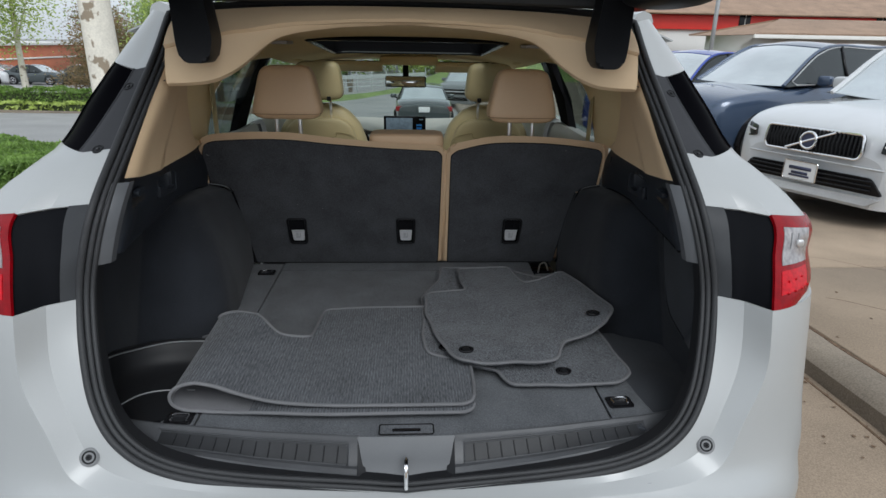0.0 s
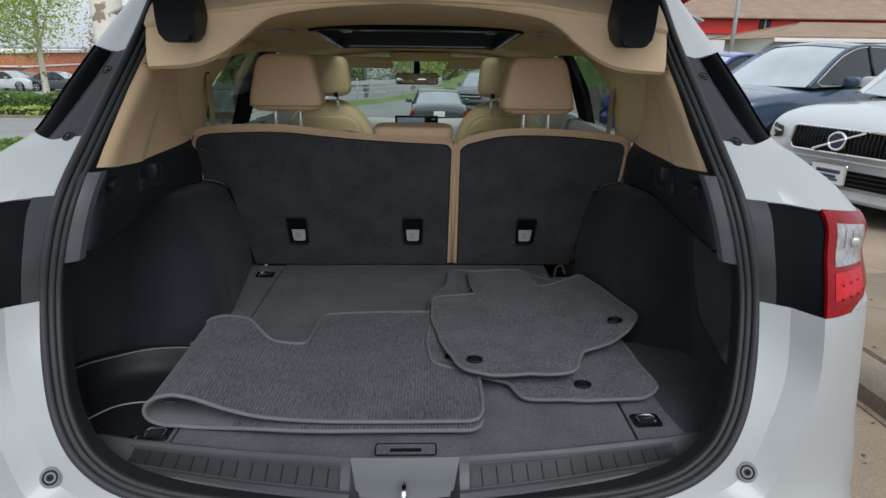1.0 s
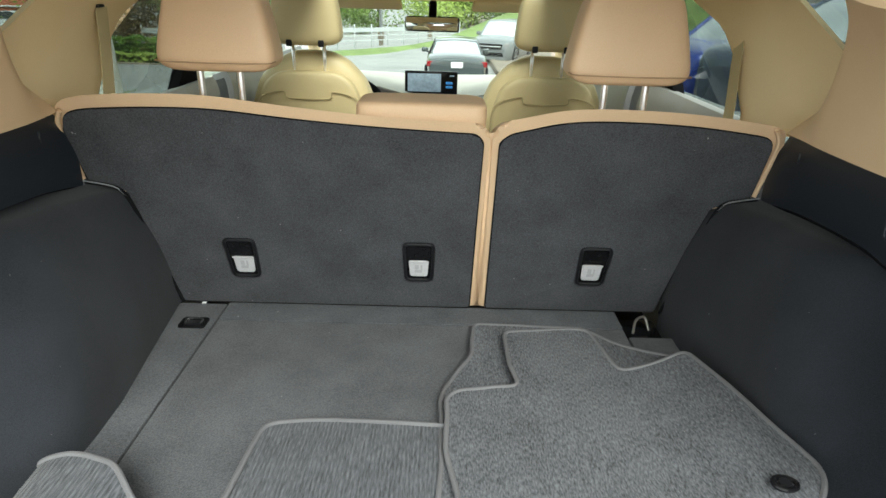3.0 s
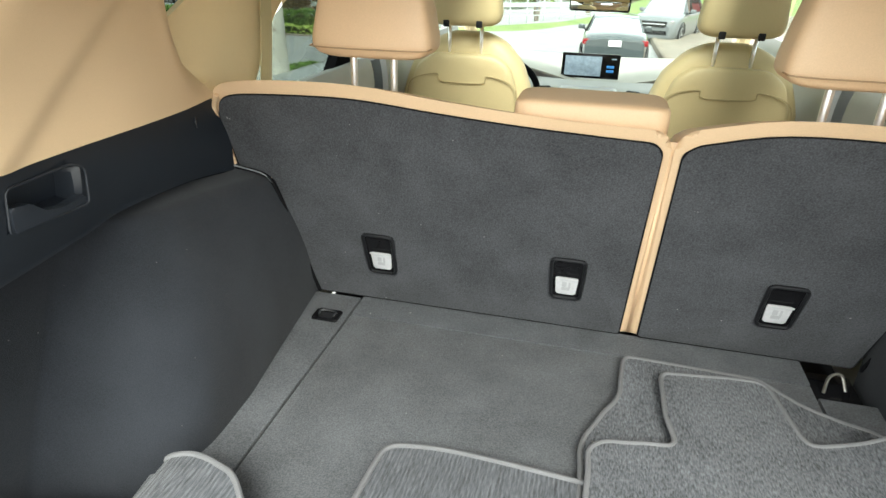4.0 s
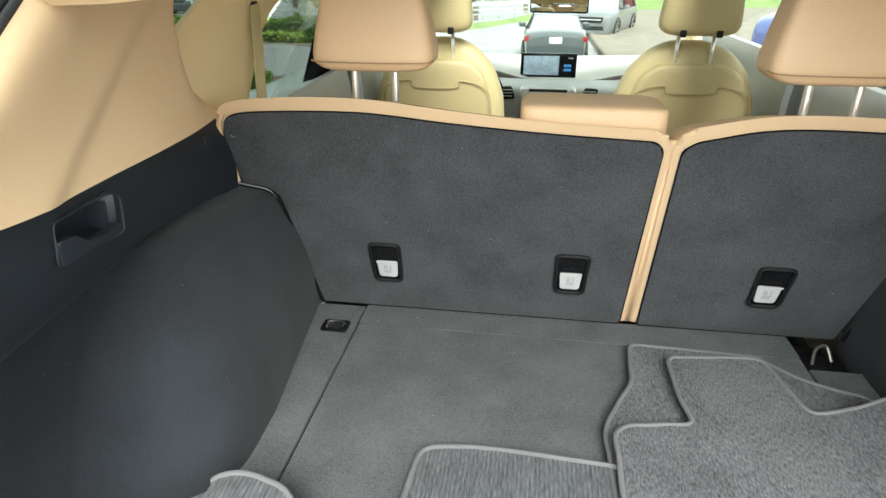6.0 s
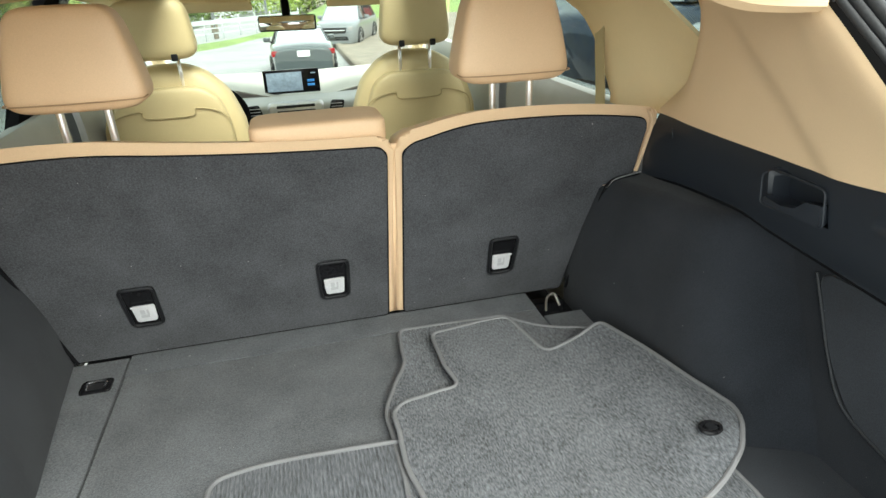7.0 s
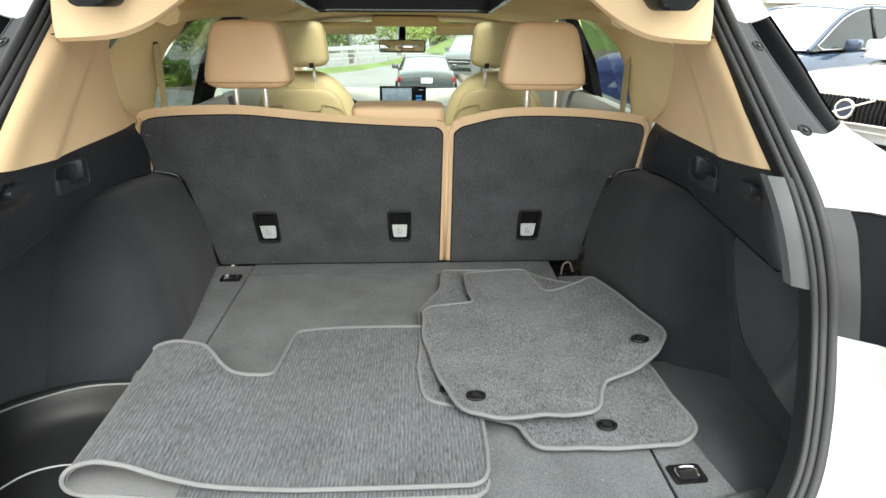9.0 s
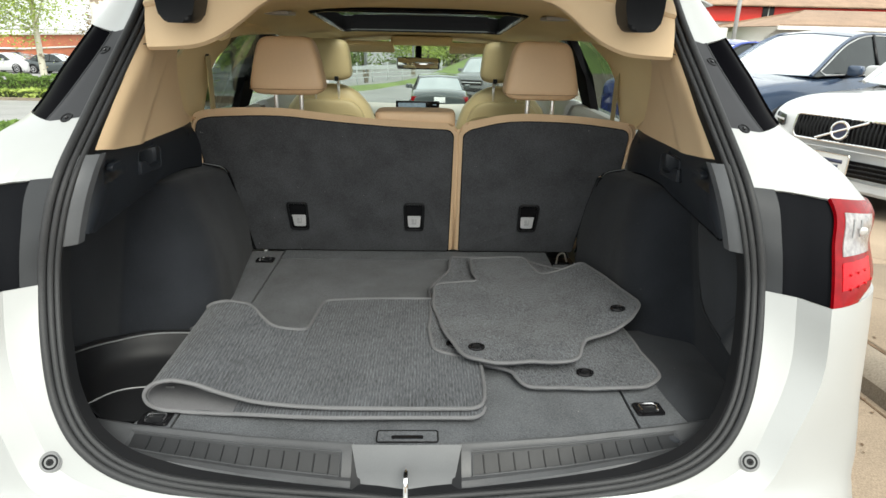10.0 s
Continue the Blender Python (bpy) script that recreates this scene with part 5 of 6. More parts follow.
def flat_mat(name, label, poly, height, pile, rings, r=0.0044):
    mat_ob = thing(name, label, "floor mat", group="floor mats in the cargo area")
    poly = [(x + .0022 * math.sin(61 * x + 47 * y), y + .0022 * math.cos(53 * x - 43 * y)) for x, y in rounded(poly, .02, 4)]
    surface = part("carpet", drape(poly, height, 0.007), pile, mat_ob, "charcoal carpet pile")
    part("binding", tube([(x, y, height(x, y) - .001) for x, y in poly], r, seg=8, closed=True, flat=0.9), PIPING, mat_ob, "grey stitched binding edge")
    for x, y in rings:
        z = height(x, y)
        bm = tube([(x + .0155 * math.cos(a), y + .0115 * math.sin(a), height(x, y) + .003) for a in np.linspace(0, 2 * math.pi, 21)[:-1]], .004, seg=8, closed=True)
        eye = part("eyelet", bm, GLOSS_BLACK, mat_ob, "black plastic fixing eyelet")
        part("eyelet_core", disc((x, y, z + .003), (0, 0, 1), .009, .006, 16, .001), SATIN_BLACK, mat_ob)
    return mat_ob


MAT2 = [(.112, 1.900), (.109, 1.803), (.089, 1.743), (.054, 1.679), (.045, 1.624), (.049, 1.499), (.043, 1.379), (.045, 1.298), (.061, 1.258), (.104, 1.252), (.222, 1.206), (.231, 1.171), (.246, 1.141), (.314, 1.135), (.384, 1.135), (.496, 1.138), (.53, 1.156), (.547, 1.182), (.549, 1.224), (.540, 1.297), (.536, 1.379), (.53, 1.6), (.515, 1.79), (.479, 1.808), (.418, 1.83), (.35, 1.897)]
MAT1 = [(.170, 1.835), (.176, 1.706), (.182, 1.655), (.128, 1.65), (.078, 1.646), (.056, 1.62), (.053, 1.559), (.056, 1.48), (.07, 1.382), (.089, 1.289), (.107, 1.229), (.126, 1.198), (.18, 1.183), (.231, 1.181), (.263, 1.188), (.314, 1.187), (.357, 1.192), (.379, 1.208), (.389, 1.257), (.406, 1.284), (.446, 1.303), (.498, 1.324), (.538, 1.357), (.564, 1.386), (.573, 1.419), (.560, 1.499), (.535, 1.604), (.508, 1.737), (.444, 1.715), (.377, 1.712), (.363, 1.79), (.348, 1.856), (.269, 1.855)]


def level2(x, y):
    return .772 + .012 * float(smoothstep(.16, .06, x)) * float(smoothstep(1.60, 1.45, y)) + .0015 * math.sin(9 * x + 7 * y)


def level1(x, y):
    return .792 + .046 * float(smoothstep(.36, .58, x)) * float(smoothstep(1.22, 1.40, y)) + .012 * float(smoothstep(1.45, 1.25, y)) * (1 - float(smoothstep(.4, .5, x))) + .001 * math.sin(13 * x + 6 * y)


flat_mat("floor_mat", "charcoal carpet car mat under another mat", MAT2, level2, MAT_PILE, [(.385, 1.19), (.10, 1.30)])
flat_mat("floor_mat", "charcoal carpet car mat lying on top", MAT1, level1, MAT_PILE, [(.514, 1.397), (.148, 1.243)])

# The wide mat is folded over: its section is a loop that closes towards one end
WIDE_TOP = [(-.525, 1.405, .80), (-.505, 1.415, .822), (-.478, 1.420, .830), (-.455, 1.419, .832), (-.430, 1.413, .832), (-.397, 1.400, .830), (-.359, 1.362, .815), (-.334, 1.347, .803), (-.301, 1.346, .795), (-.262, 1.363, .785), (-.254, 1.409, .778), (-.252, 1.507, .769), (-.244, 1.562, .766), (-.203, 1.58, .764), (-.122, 1.583, .766), (.042, 1.564, .776), (.150, 1.555, .776)]
FRONT_X, FRONT_Y, FRONT_Z = [-.525, -.505, -.49, -.455, -.41, -.358, -.30, -.24, -.15, .15], [1.050, 1.055, 1.060, 1.064, 1.060, 1.052, 1.046, 1.045, 1.042, 1.044], [.798, .816, .826, .829, .822, .809, .796, .788, .783, .782]

WIDE_TOP = sorted(tuple(float(c) for c in p) for p in curve_pts(WIDE_TOP, 5))


def fold_back(x):
    return float(np.interp(x, [p[0] for p in WIDE_TOP], [p[1] for p in WIDE_TOP]))


def fold_rise(x):
    return float(np.interp(x, [p[0] for p in WIDE_TOP], [p[2] for p in WIDE_TOP]))


def fold_front(x):
    turn = .034 - math.sqrt(max(0, .034 ** 2 - max(0, x - .118) ** 2))
    return float(np.interp(x, FRONT_X, FRONT_Y)) + turn


folded = thing("floor_mat", "wide charcoal carpet mat folded over on itself", "floor mat", group="floor mats in the cargo area")
LOOP = [(.152, .769), (.0, .770), (-.15, .770), (-.24, .770), (-.30, .768), (-.36, .763), (-.42, .760), (-.46, .762), (-.488, .769), (-.504, .783), (-.509, .800), (-.503, .816), (-.486, .827), (-.455, .831), (-.41, .824), (-.358, .809), (-.30, .796), (-.24, .788), (-.15, .784), (.0, .782), (.152, .782)]
TURN_AT = 10
FINE = 24
section = curve_pts([(x, 0, z) for x, z in LOOP], FINE)
rows, back_edge, front_edge = [], [], []
for i, (x, _, z) in enumerate(section):
    upper = i >= TURN_AT * FINE
    yf = fold_front(x) - (0 if upper else .012 * float(smoothstep(-.36, -.2, x)))
    yb = fold_back(x) - (0 if upper else .012)
    share = float(smoothstep(.785, .805, z)) if x < -.38 else 1.0
    zb = z * (1 - share) + fold_rise(x) * share if upper else min(z, fold_rise(x) - .006)
    rows.append([(x, yf * (1 - t) + yb * t, z * (1 - t) + zb * t) for t in np.linspace(0, 1, 36)])
    front_edge.append((x, yf, z))
    if upper:
        back_edge.append((x, yb + .001, zb))
rows = np.array(rows)
part("carpet", sheet(rows, 0.004), MAT_LOOP, folded, "ribbed charcoal loop pile")
pull = np.array([-.40, 0, .794]) - rows * np.array([1, 0, 1])
lip = (rows + pull / np.linalg.norm(pull, axis=2, keepdims=True) * .006)[4 * FINE:-40 * FINE // 9]
part("backing", sheet(lip, 0.001), MAT_BACK, folded, "pale grey rubber backing inside the fold")
part("binding", tube(front_edge, .0042, seg=8), PIPING, folded, "grey stitched binding edge")
part("binding", tube(back_edge, .0045, seg=8), PIPING, folded)
for lv, tuck in ((.782, 0), (.769, .012)):
    part("binding", tube([(.152 - tuck, 1.074, lv), (.156 - tuck, 1.12, lv), (.156 - tuck, 1.3, lv), (.152 - tuck, 1.525, lv)], .0042, seg=8), PIPING, folded)


# ---- ground and surroundings ----
def ground_z(x, y):
    """The land falls gently away ahead of the car and levels out far off."""
    d = max(0.0, y - 2.0)
    ahead = float(smoothstep(-7.0, -2.5, x))
    drop = -0.035 * min(d, 10) - 0.13 * min(max(0, d - 10), 7) - 0.002 * max(0, min(d, 200) - 17)
    side = -0.035 * min(d, 10) - 0.055 * min(max(0, d - 10), 30) - 0.02 * min(max(0, d - 40), 60)
    return drop * ahead + side * (1 - ahead)


def land(x0, x1, y0, y1, nx, ny, lift=0.0, edge=None):
    """A patch that follows the land; edge(y) bends its sides."""
    return np.array([[(x, y, ground_z(x, y) + lift) for x in np.linspace(x0, x1, nx)] for y in np.linspace(y0, y1, ny)])


def spread(a, b, n):
    return np.sign(np.linspace(a, b, n)) * np.abs(np.linspace(a, b, n)) ** 3


gx, gy = spread(-9.0, 9.0, 60), np.concatenate([[-700, -200, -60, -20, -8, -3], np.linspace(0, 60, 61), [70, 85, 100, 130, 200, 400, 800]])
ground = tagged(part("ground", sheet(np.array([[(x, y, ground_z(x, y) - .01) for x in gx] for y in gy])), ASPHALT), "worn grey asphalt of the car park and road", "ground", kind="structure")
PX, PZ = 2.02, 0.14
apron = tagged(part("apron", sheet(np.array([[(x, y, ground_z(0, y) + .002) for x in (-.4, PX)] for y in np.linspace(-8, 14, 23)])), CONCRETE), "tan concrete gutter apron beside the kerb", "pavement", kind="structure")
def leaf_litter():
    """Small dry scraps lying in the gutter."""
    rng, bm = random.Random(9), bmesh.new()
    for i in range(260):
        y = rng.uniform(.2, 8)
        x = PX - .05 - abs(rng.gauss(0, .12)) if i % 3 else PX + rng.uniform(.05, .9)
        z = (ground_z(0, y) + .006) if i % 3 else lot_z(y) + .006
        a, r = rng.uniform(0, 6.28), rng.uniform(.004, .013)
        bm.faces.new([bm.verts.new((x + r * math.cos(a + k) * (1 if k % 2 else .6), y + r * math.sin(a + k), z + rng.uniform(0, .004))) for k in (0, 1.5, 3.0, 4.6)])
    return bm


# concrete pavement with slabs on the dealer's side, behind a kerb


def lot_z(y):
    return PZ - 0.046 * max(0, min(y, 12) - 1.5) - 0.10 * max(0, min(y, 19) - 12)


kerb = tagged(part("kerb", sheet(np.array([[(PX - .03, y, ground_z(0, y) - .12), (PX - .02, y, lot_z(y) - .04), (PX + .01, y, lot_z(y) - .008), (PX + .06, y, lot_z(y) + .004), (PX + .17, y, lot_z(y) + .004), (PX + .17, y, lot_z(y) - .15)] for y in np.linspace(-6, 40, 60)])), KERB), "grey brown concrete kerb", "kerb", kind="structure")
lot = tagged(part("pavement", sheet(np.array([[(x, y, lot_z(y) - .03) for x in (PX + .15, 60)] for y in (-8, 1.5, 12, 19, 80)])), KERB), "concrete pavement of the display lot", "pavement", kind="structure")
slab_mesh = None
for i in range(8):
    for j in range(9):
        w, l = 2.9, 2.4
        cx, cy = PX + .19 + w / 2 + i * w, -3.4 + l / 2 + j * l
        bm = box((0, 0, 0), (w - .018, l - .018, .05), 0.006, 1)
        if slab_mesh is None:
            first = part("slab", bm, CONCRETE, lot)
            slab_mesh = first.data
        else:
            bm.free()
            first = new("slab", slab_mesh)
            first.parent = lot
        first.location = (cx, cy, lot_z(cy) - .022)
        first.rotation_euler = (-.046 if cy > 1.5 else 0, 0, 0)

# hairline cracks and a dark seam in the concrete beside the kerb
rng_crack = random.Random(3)


def crack(x, y, ang, length, r, z):
    pts = []
    for i in range(int(length / .09)):
        pts.append((x, y, z(y)))
        ang += rng_crack.gauss(0, .13)
        x, y = x + .09 * math.cos(ang), y + .09 * math.sin(ang)
    return tube(pts, r, seg=5, flat=.4)


for x, y, a, l in ((2.35, 2.1, .5, 1.6), (2.6, 3.2, -.4, 1.3), (3.1, 1.4, .9, 1.1), (2.3, 4.2, .2, 1.5), (4.0, 2.6, 1.8, 1.2)):
    part("crack", crack(x, y, a, l, .0028, lambda q: lot_z(q) + .003), MULCH, lot, "dark hairline crack")
for x, y, a, l in ((1.2, 1.0, .7, 1.1), (1.5, 2.4, 1.2, 1.2)):
    part("crack", crack(x, y, a, l, .0022, lambda q: ground_z(0, q) + .002), MULCH, apron)
part("gutter_seam", tube([(PX - .06, y, ground_z(0, y) + .003) for y in np.linspace(-3, 13, 30)], .008, seg=5, flat=.5), MULCH, apron, "dark seam at the foot of the kerb")
rng_joint = random.Random(8)
part("joint_debris", tube([(PX + .175 + rng_joint.uniform(-.008, .008), y, lot_z(y) + .002) for y in np.linspace(-3, 13, 160)], .013, seg=5, flat=.6), MULCH, kerb, "dark dirt and leaf bits packed in the joint")
debris = tagged(part("leaf_litter", leaf_litter(), MULCH, None, smooth=False), "dry leaf bits along the kerb", "leaf litter", kind="stuff")

# road beyond the hedge, mulch beds, grass bank
verge = tagged(part("verge", sheet(np.array([[(-60 + (56.2 - .0 * y) * k, y, ground_z(0, y) + .03) for k in np.linspace(0, 1, 4)] for y in np.linspace(5.2, 11.0, 8)])), MULCH), "brown mulch bed round the hedge", "planting bed", kind="structure")
far_bed = tagged(part("far_bed", sheet(np.array([[(x, y + .28 * -x * .0, ground_z(x, y) + .06) for x in np.linspace(-70, -5.5, 10)] for y in np.linspace(19.5, 24, 4)])), MULCH), "mulch bed across the road", "planting bed", kind="structure")
far_kerb = tagged(part("far_kerb", sheet(np.array([[(x, y, ground_z(x, 19.4) + z) for x in np.linspace(-70, -5.5, 6)] for y, z in ((19.35, -.05), (19.36, .12), (19.55, .12))])), KERB), "pale kerb across the road", "kerb", kind="structure")
bank = tagged(part("grass_bank", sheet(refine([[(-14, 25, -1.6), (-8, 26, -1.45), (-3.1, 30, -1.36), (-.6, 35, -1.36), (6, 41, -1.36), (20, 46, -1.36)], [(-14.5, 26.5, -1.2), (-8.6, 27.5, -1.2), (-3.4, 31.8, -1.15), (-.6, 37, -1.1), (7, 46, -.2), (22, 54, .9)], [(-15, 28, -1.35), (-9, 29, -1.35), (-3.5, 33.5, -1.3), (-.5, 39, -1.2), (9, 56, 1.0), (26, 64, 2.5)]], 5, 6)), GRASS), "mown green grass bank beside the road", "grass", kind="structure")


# ---- plants ----
def leaf_cloud(count, inside, size, rng, squash=0.6):
    """Many small leaf clumps, each a folded pair of blades, in one mesh."""
    verts, faces = [], []
    while len(faces) < count * 2:
        p = inside(rng)
        if p is None:
            continue
        a = Vector((rng.gauss(0, 1), rng.gauss(0, 1), rng.gauss(0, squash))).normalized()
        b = a.cross(Vector((rng.gauss(0, 1), rng.gauss(0, 1), rng.gauss(0, 1)))).normalized()
        c = a.cross(b)
        s = size * rng.uniform(.6, 1.5)
        p = Vector(p)
        k = len(verts)
        verts += [p - a * s, p + b * s * .45 + c * s * .15, p + a * s, p - b * s * .45 + c * s * .15]
        faces += [(k, k + 1, k + 2), (k, k + 2, k + 3)]
    me = bpy.data.meshes.new("leaves")
    me.from_pydata([tuple(v) for v in verts], [], faces)
    return me


def tree(name, label, x, y, h, trunk_r, crown, leaf, bark, count, size, seed, clear=.35, lean=0.0):
    rng = random.Random(seed)
    z0 = ground_z(x, y) - .1
    t = thing(name, label, "tree")
    trunk = [(x + lean * k * h + .12 * math.sin(3 * k + seed) * k, y + .1 * math.sin(2.2 * k + seed) * k, z0 + h * .85 * k) for k in np.linspace(0, 1, 9)]
    tr = part("trunk", tube(curve_pts(trunk, 3), trunk_r, seg=12, taper=list(np.linspace(1.1, .25, 25))), bark, t, "tree trunk")
    tips = []
    bm = bmesh.new()
    for i in range(11):
        k = rng.uniform(clear, .95)
        base = Vector(trunk[min(8, int(k * 8))])
        ang = rng.uniform(0, 6.28)
        reach = crown * rng.uniform(.5, 1.0) * (1.15 - .5 * k)
        tip = base + Vector((math.cos(ang) * reach, math.sin(ang) * reach, h * rng.uniform(.08, .25)))
        mid = (base + tip) / 2 + Vector((0, 0, -.05 * h * rng.random()))
        add_tube(bm, curve_pts([base, mid, tip], 4), trunk_r * .35, seg=6, taper=list(np.linspace(1, .2, 9)))
        tips += [mid, tip, tip + Vector((rng.gauss(0, .3), rng.gauss(0, .3), .3)) * crown * .3]
    part("limbs", bm, bark, t, "branching limbs")
    tips.append(Vector(trunk[-1]))

    def inside(r):
        c = r.choice(tips)
        q = crown * .34
        return (c.x + r.gauss(0, q * .55), c.y + r.gauss(0, q * .55), c.z + r.gauss(0, q * .42))

    mesh_ob("crown", leaf_cloud(count, inside, size, rng), leaf, t, "loose leafy crown", smooth=False)
    return t


def hedge(label, x0, x1, y0, y1, h, count, size, seed, leaf=None, base=0.0):
    rng = random.Random(seed)

    def inside(r):
        x, y = r.uniform(x0, x1), r.uniform(y0, y1)
        hh = h * (.93 + .07 * math.sin(3 * x + seed) + .05 * math.sin(7.3 * x + 5 * y))
        if r.random() < .5:
            z = hh - abs(r.gauss(0, .04 * h))
        else:
            z = r.uniform(0, hh)
            if r.random() < .7:
                y = y0 + abs(r.gauss(0, .08))
            elif r.random() < .5:
                x = x1 - abs(r.gauss(0, .1))
        return (x, y, ground_z(x, y) + base + z)

    ob = thing("hedge", label, "hedge")
    mesh_ob("leaves", leaf_cloud(count, inside, size, rng, 1.0), leaf or HEDGE_LEAF, ob, smooth=False)
    # plain dark green sheet that fills the hedge behind its leaves
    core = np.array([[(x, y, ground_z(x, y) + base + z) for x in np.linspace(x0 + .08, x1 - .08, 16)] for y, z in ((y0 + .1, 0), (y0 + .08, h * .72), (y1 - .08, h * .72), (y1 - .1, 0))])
    part("hedge_core", sheet(core, .02), HEDGE_CORE, ob, "dark green sheet inside the hedge")
    return ob


hedge("clipped green hedge beside the parking bay", -13, -3.25, 5.9, 7.9, .5, 90000, .03, 5)
hedge("clipped green hedge across the road", -40, -7.5, 20.3, 21.6, .75, 30000, .06, 6)
hedge("pale yellowish grass edging below a hedge", -40, -7.5, 19.75, 20.2, .3, 4000, .09, 8, LEAF_LIGHT)
tree("sycamore_tree", "sycamore with mottled white bark beside the hedge", -2.90, 6.05, 11, .15, 2.6, LEAF_LIGHT, BARK, 5000, .07, 11, .8)
tree("young_tree", "young tree with fresh green leaves across the road", -13.6, 22.4, 7.5, .11, 3.0, LEAF_LIGHT, BARK, 15000, .05, 12, .35)
tree("young_tree", "young tree with fresh green leaves across the road", -18.5, 23.5, 8.0, .12, 3.2, LEAF_LIGHT, BARK, 15000, .05, 13, .35)
tree("purple_tree", "reddish-leaved tree behind parked cars", -14.2, 31, 4.2, .12, 2.4, LEAF_RED, BARK_DARK, 16000, .06, 14, .15)
tree("broad_tree", "green broad-leaved tree behind parked cars", -15.5, 40, 9.5, .16, 4.0, LEAF, BARK_DARK, 14000, .08, 15, .25)
tree("broad_tree", "green broad-leaved tree near the street", -9.0, 29.5, 9.0, .16, 3.6, LEAF_LIGHT, BARK_DARK, 14000, .07, 16, .3)
rng_trees = random.Random(31)
for i in range(9):
    x = -19 + 4.4 * i + rng_trees.uniform(-1.5, 1.5)
    y = 60 + rng_trees.uniform(-4, 8)
    tree("far_tree", "far green tree behind the road", x, y, 8.0 + rng_trees.uniform(-1.5, 2.0), .2, 4.4, rng_trees.choice([LEAF, LEAF_LIGHT]), BARK_DARK, 10000, .13, 40 + i, .12)


# ---- parked cars ----
def wheel(car, x, y, r, side):
    tyre = part("wheel", disc((x, y, r), (side, 0, 0), r, .22, 32, .03), TYRE, car, "black tyre on alloy rim")
    rim = part("rim", disc((x + side * .1, y, r), (side, 0, 0), r * .7, .03, 28, .006), ALLOY, tyre, "grey alloy rim")
    for i in range(5):
        a = 2 * math.pi * i / 5
        part("rim_gap", slab([(-.05, .08), (.05, .08), (.085, .19), (-.085, .19)], lambda u, v, d: (x + side * (.117 + d), y + (u * math.cos(a) - v * math.sin(a)) * r / .34, r + (u * math.sin(a) + v * math.cos(a)) * r / .34), .004), GLOSS_BLACK, tyre)


def car_body(label, paint, m, L=4.5, W=1.86, H=1.65, hood=1.0, cowl=1.25, roof0=1.95, roof1=3.9, tail=4.4, trunk=1.05, belt=1.02, wheel_r=.35, screen=None, rear=None):
    """A parked car whose nose is at y = 0 and points to -y."""
    car = thing("parked_car", label, "car", m, group="parked cars")
    ys = np.array([0, .06, .25, .7, cowl, roof0, (roof0 + roof1) / 2, roof1, tail, L - .06, L])
    tops = np.array([hood - .34, hood - .17, hood - .07, hood, hood + .04, belt, belt, belt + .02, trunk, trunk - .1, trunk - .35])
    wide = np.array([.70, .84, .95, 1.0, 1.0, 1.0, 1.0, 1.0, .97, .88, .78]) * W / 2
    rows = []
    for y, tz, w in zip(ys, tops, wide):
        rows.append([(-w * .93, y, .22), (-w * 1.0, y, .42), (-w * 1.0, y, .42 + (tz - .42) * .6), (-w * .95, y, tz - .05), (-w * .8, y, tz), (-w * .35, y, tz + .035), (0, y, tz + .045), (w * .35, y, tz + .035), (w * .8, y, tz), (w * .95, y, tz - .05), (w, y, .42 + (tz - .42) * .6), (w, y, .42), (w * .93, y, .22)])
    body = part("body", sheet(refine(rows, 4, 3)), paint, car, "painted car body")
    for k in (0, -1):
        rr = refine(rows, 4, 3)[k]
        bm = bmesh.new()
        bm.faces.new([bm.verts.new(p) for p in rr])
        part("end_panel", bm, paint, body)
    g = W / 2 * .88
    t = W / 2 * .70
    roof_rows = [[(-g, cowl - .05, belt - .02), (0, cowl - .22, hood + .06), (g, cowl - .05, belt - .02)],
                 [(-t * 1.02, roof0, H - .07), (0, roof0 - .12, H - .025), (t * 1.02, roof0, H - .07)],
                 [(-t, (roof0 + roof1) / 2, H - .045), (0, (roof0 + roof1) / 2, H), (t, (roof0 + roof1) / 2, H - .045)],
                 [(-t, roof1, H - .09), (0, roof1 + .1, H - .04), (t, roof1, H - .09)],
                 [(-g, tail, belt + .0), (0, tail + .12, trunk + .03), (g, tail, belt + .0)]]
    R = refine(roof_rows, 8, 8)
    part("windscreen", sheet(R[0:9], .01), screen or WINDSCREEN, car, "raked windscreen reflecting the sky")
    part("roof", sheet(R[8:25], .02), paint, car, "painted roof")
    part("rear_window", sheet(R[24:33], .01), rear or CAR_GLASS, car, "sloping rear window")
    for s in (1, -1):
        col = R[:, -1 if s > 0 else 0]
        lowp = [(s * (W / 2 * .945), float(p[1]), min(float(p[2]), belt - .01)) for p in col]
        part("side_window", sheet(np.array([col + np.array([s * .004, 0, 0]), np.array(lowp)]), .01), CAR_GLASS, car, "dark side windows")
        part("window_pillar", tube([tuple(col[i] + np.array([-s * .012, -.03 if i < 10 else 0, .008])) for i in range(0, 31)], .026, seg=8), paint, car, "painted pillar and roof edge")
        part("window_trim", tube([tuple(col[i] + np.array([s * .014, .025, -.012 if i > 6 else 0])) for i in range(1, 30)] + [(s * W / 2 * .962, tail - .35, belt + .005), (s * W / 2 * .962, cowl + .10, belt + .005)], .009, seg=6, closed=True), SILVER_TRIM if paint is NAVY else GLOSS_BLACK, car, "trim line over the side windows")
        for f in (.36, .72):
            i0 = int(33 * f)
            part("door_pillar", tube([tuple(col[i0] + np.array([s * .01, 0, 0])), (s * W / 2 * .955, float(col[i0][1]), belt)], .035, seg=6, flat=.5), GLOSS_BLACK, car)
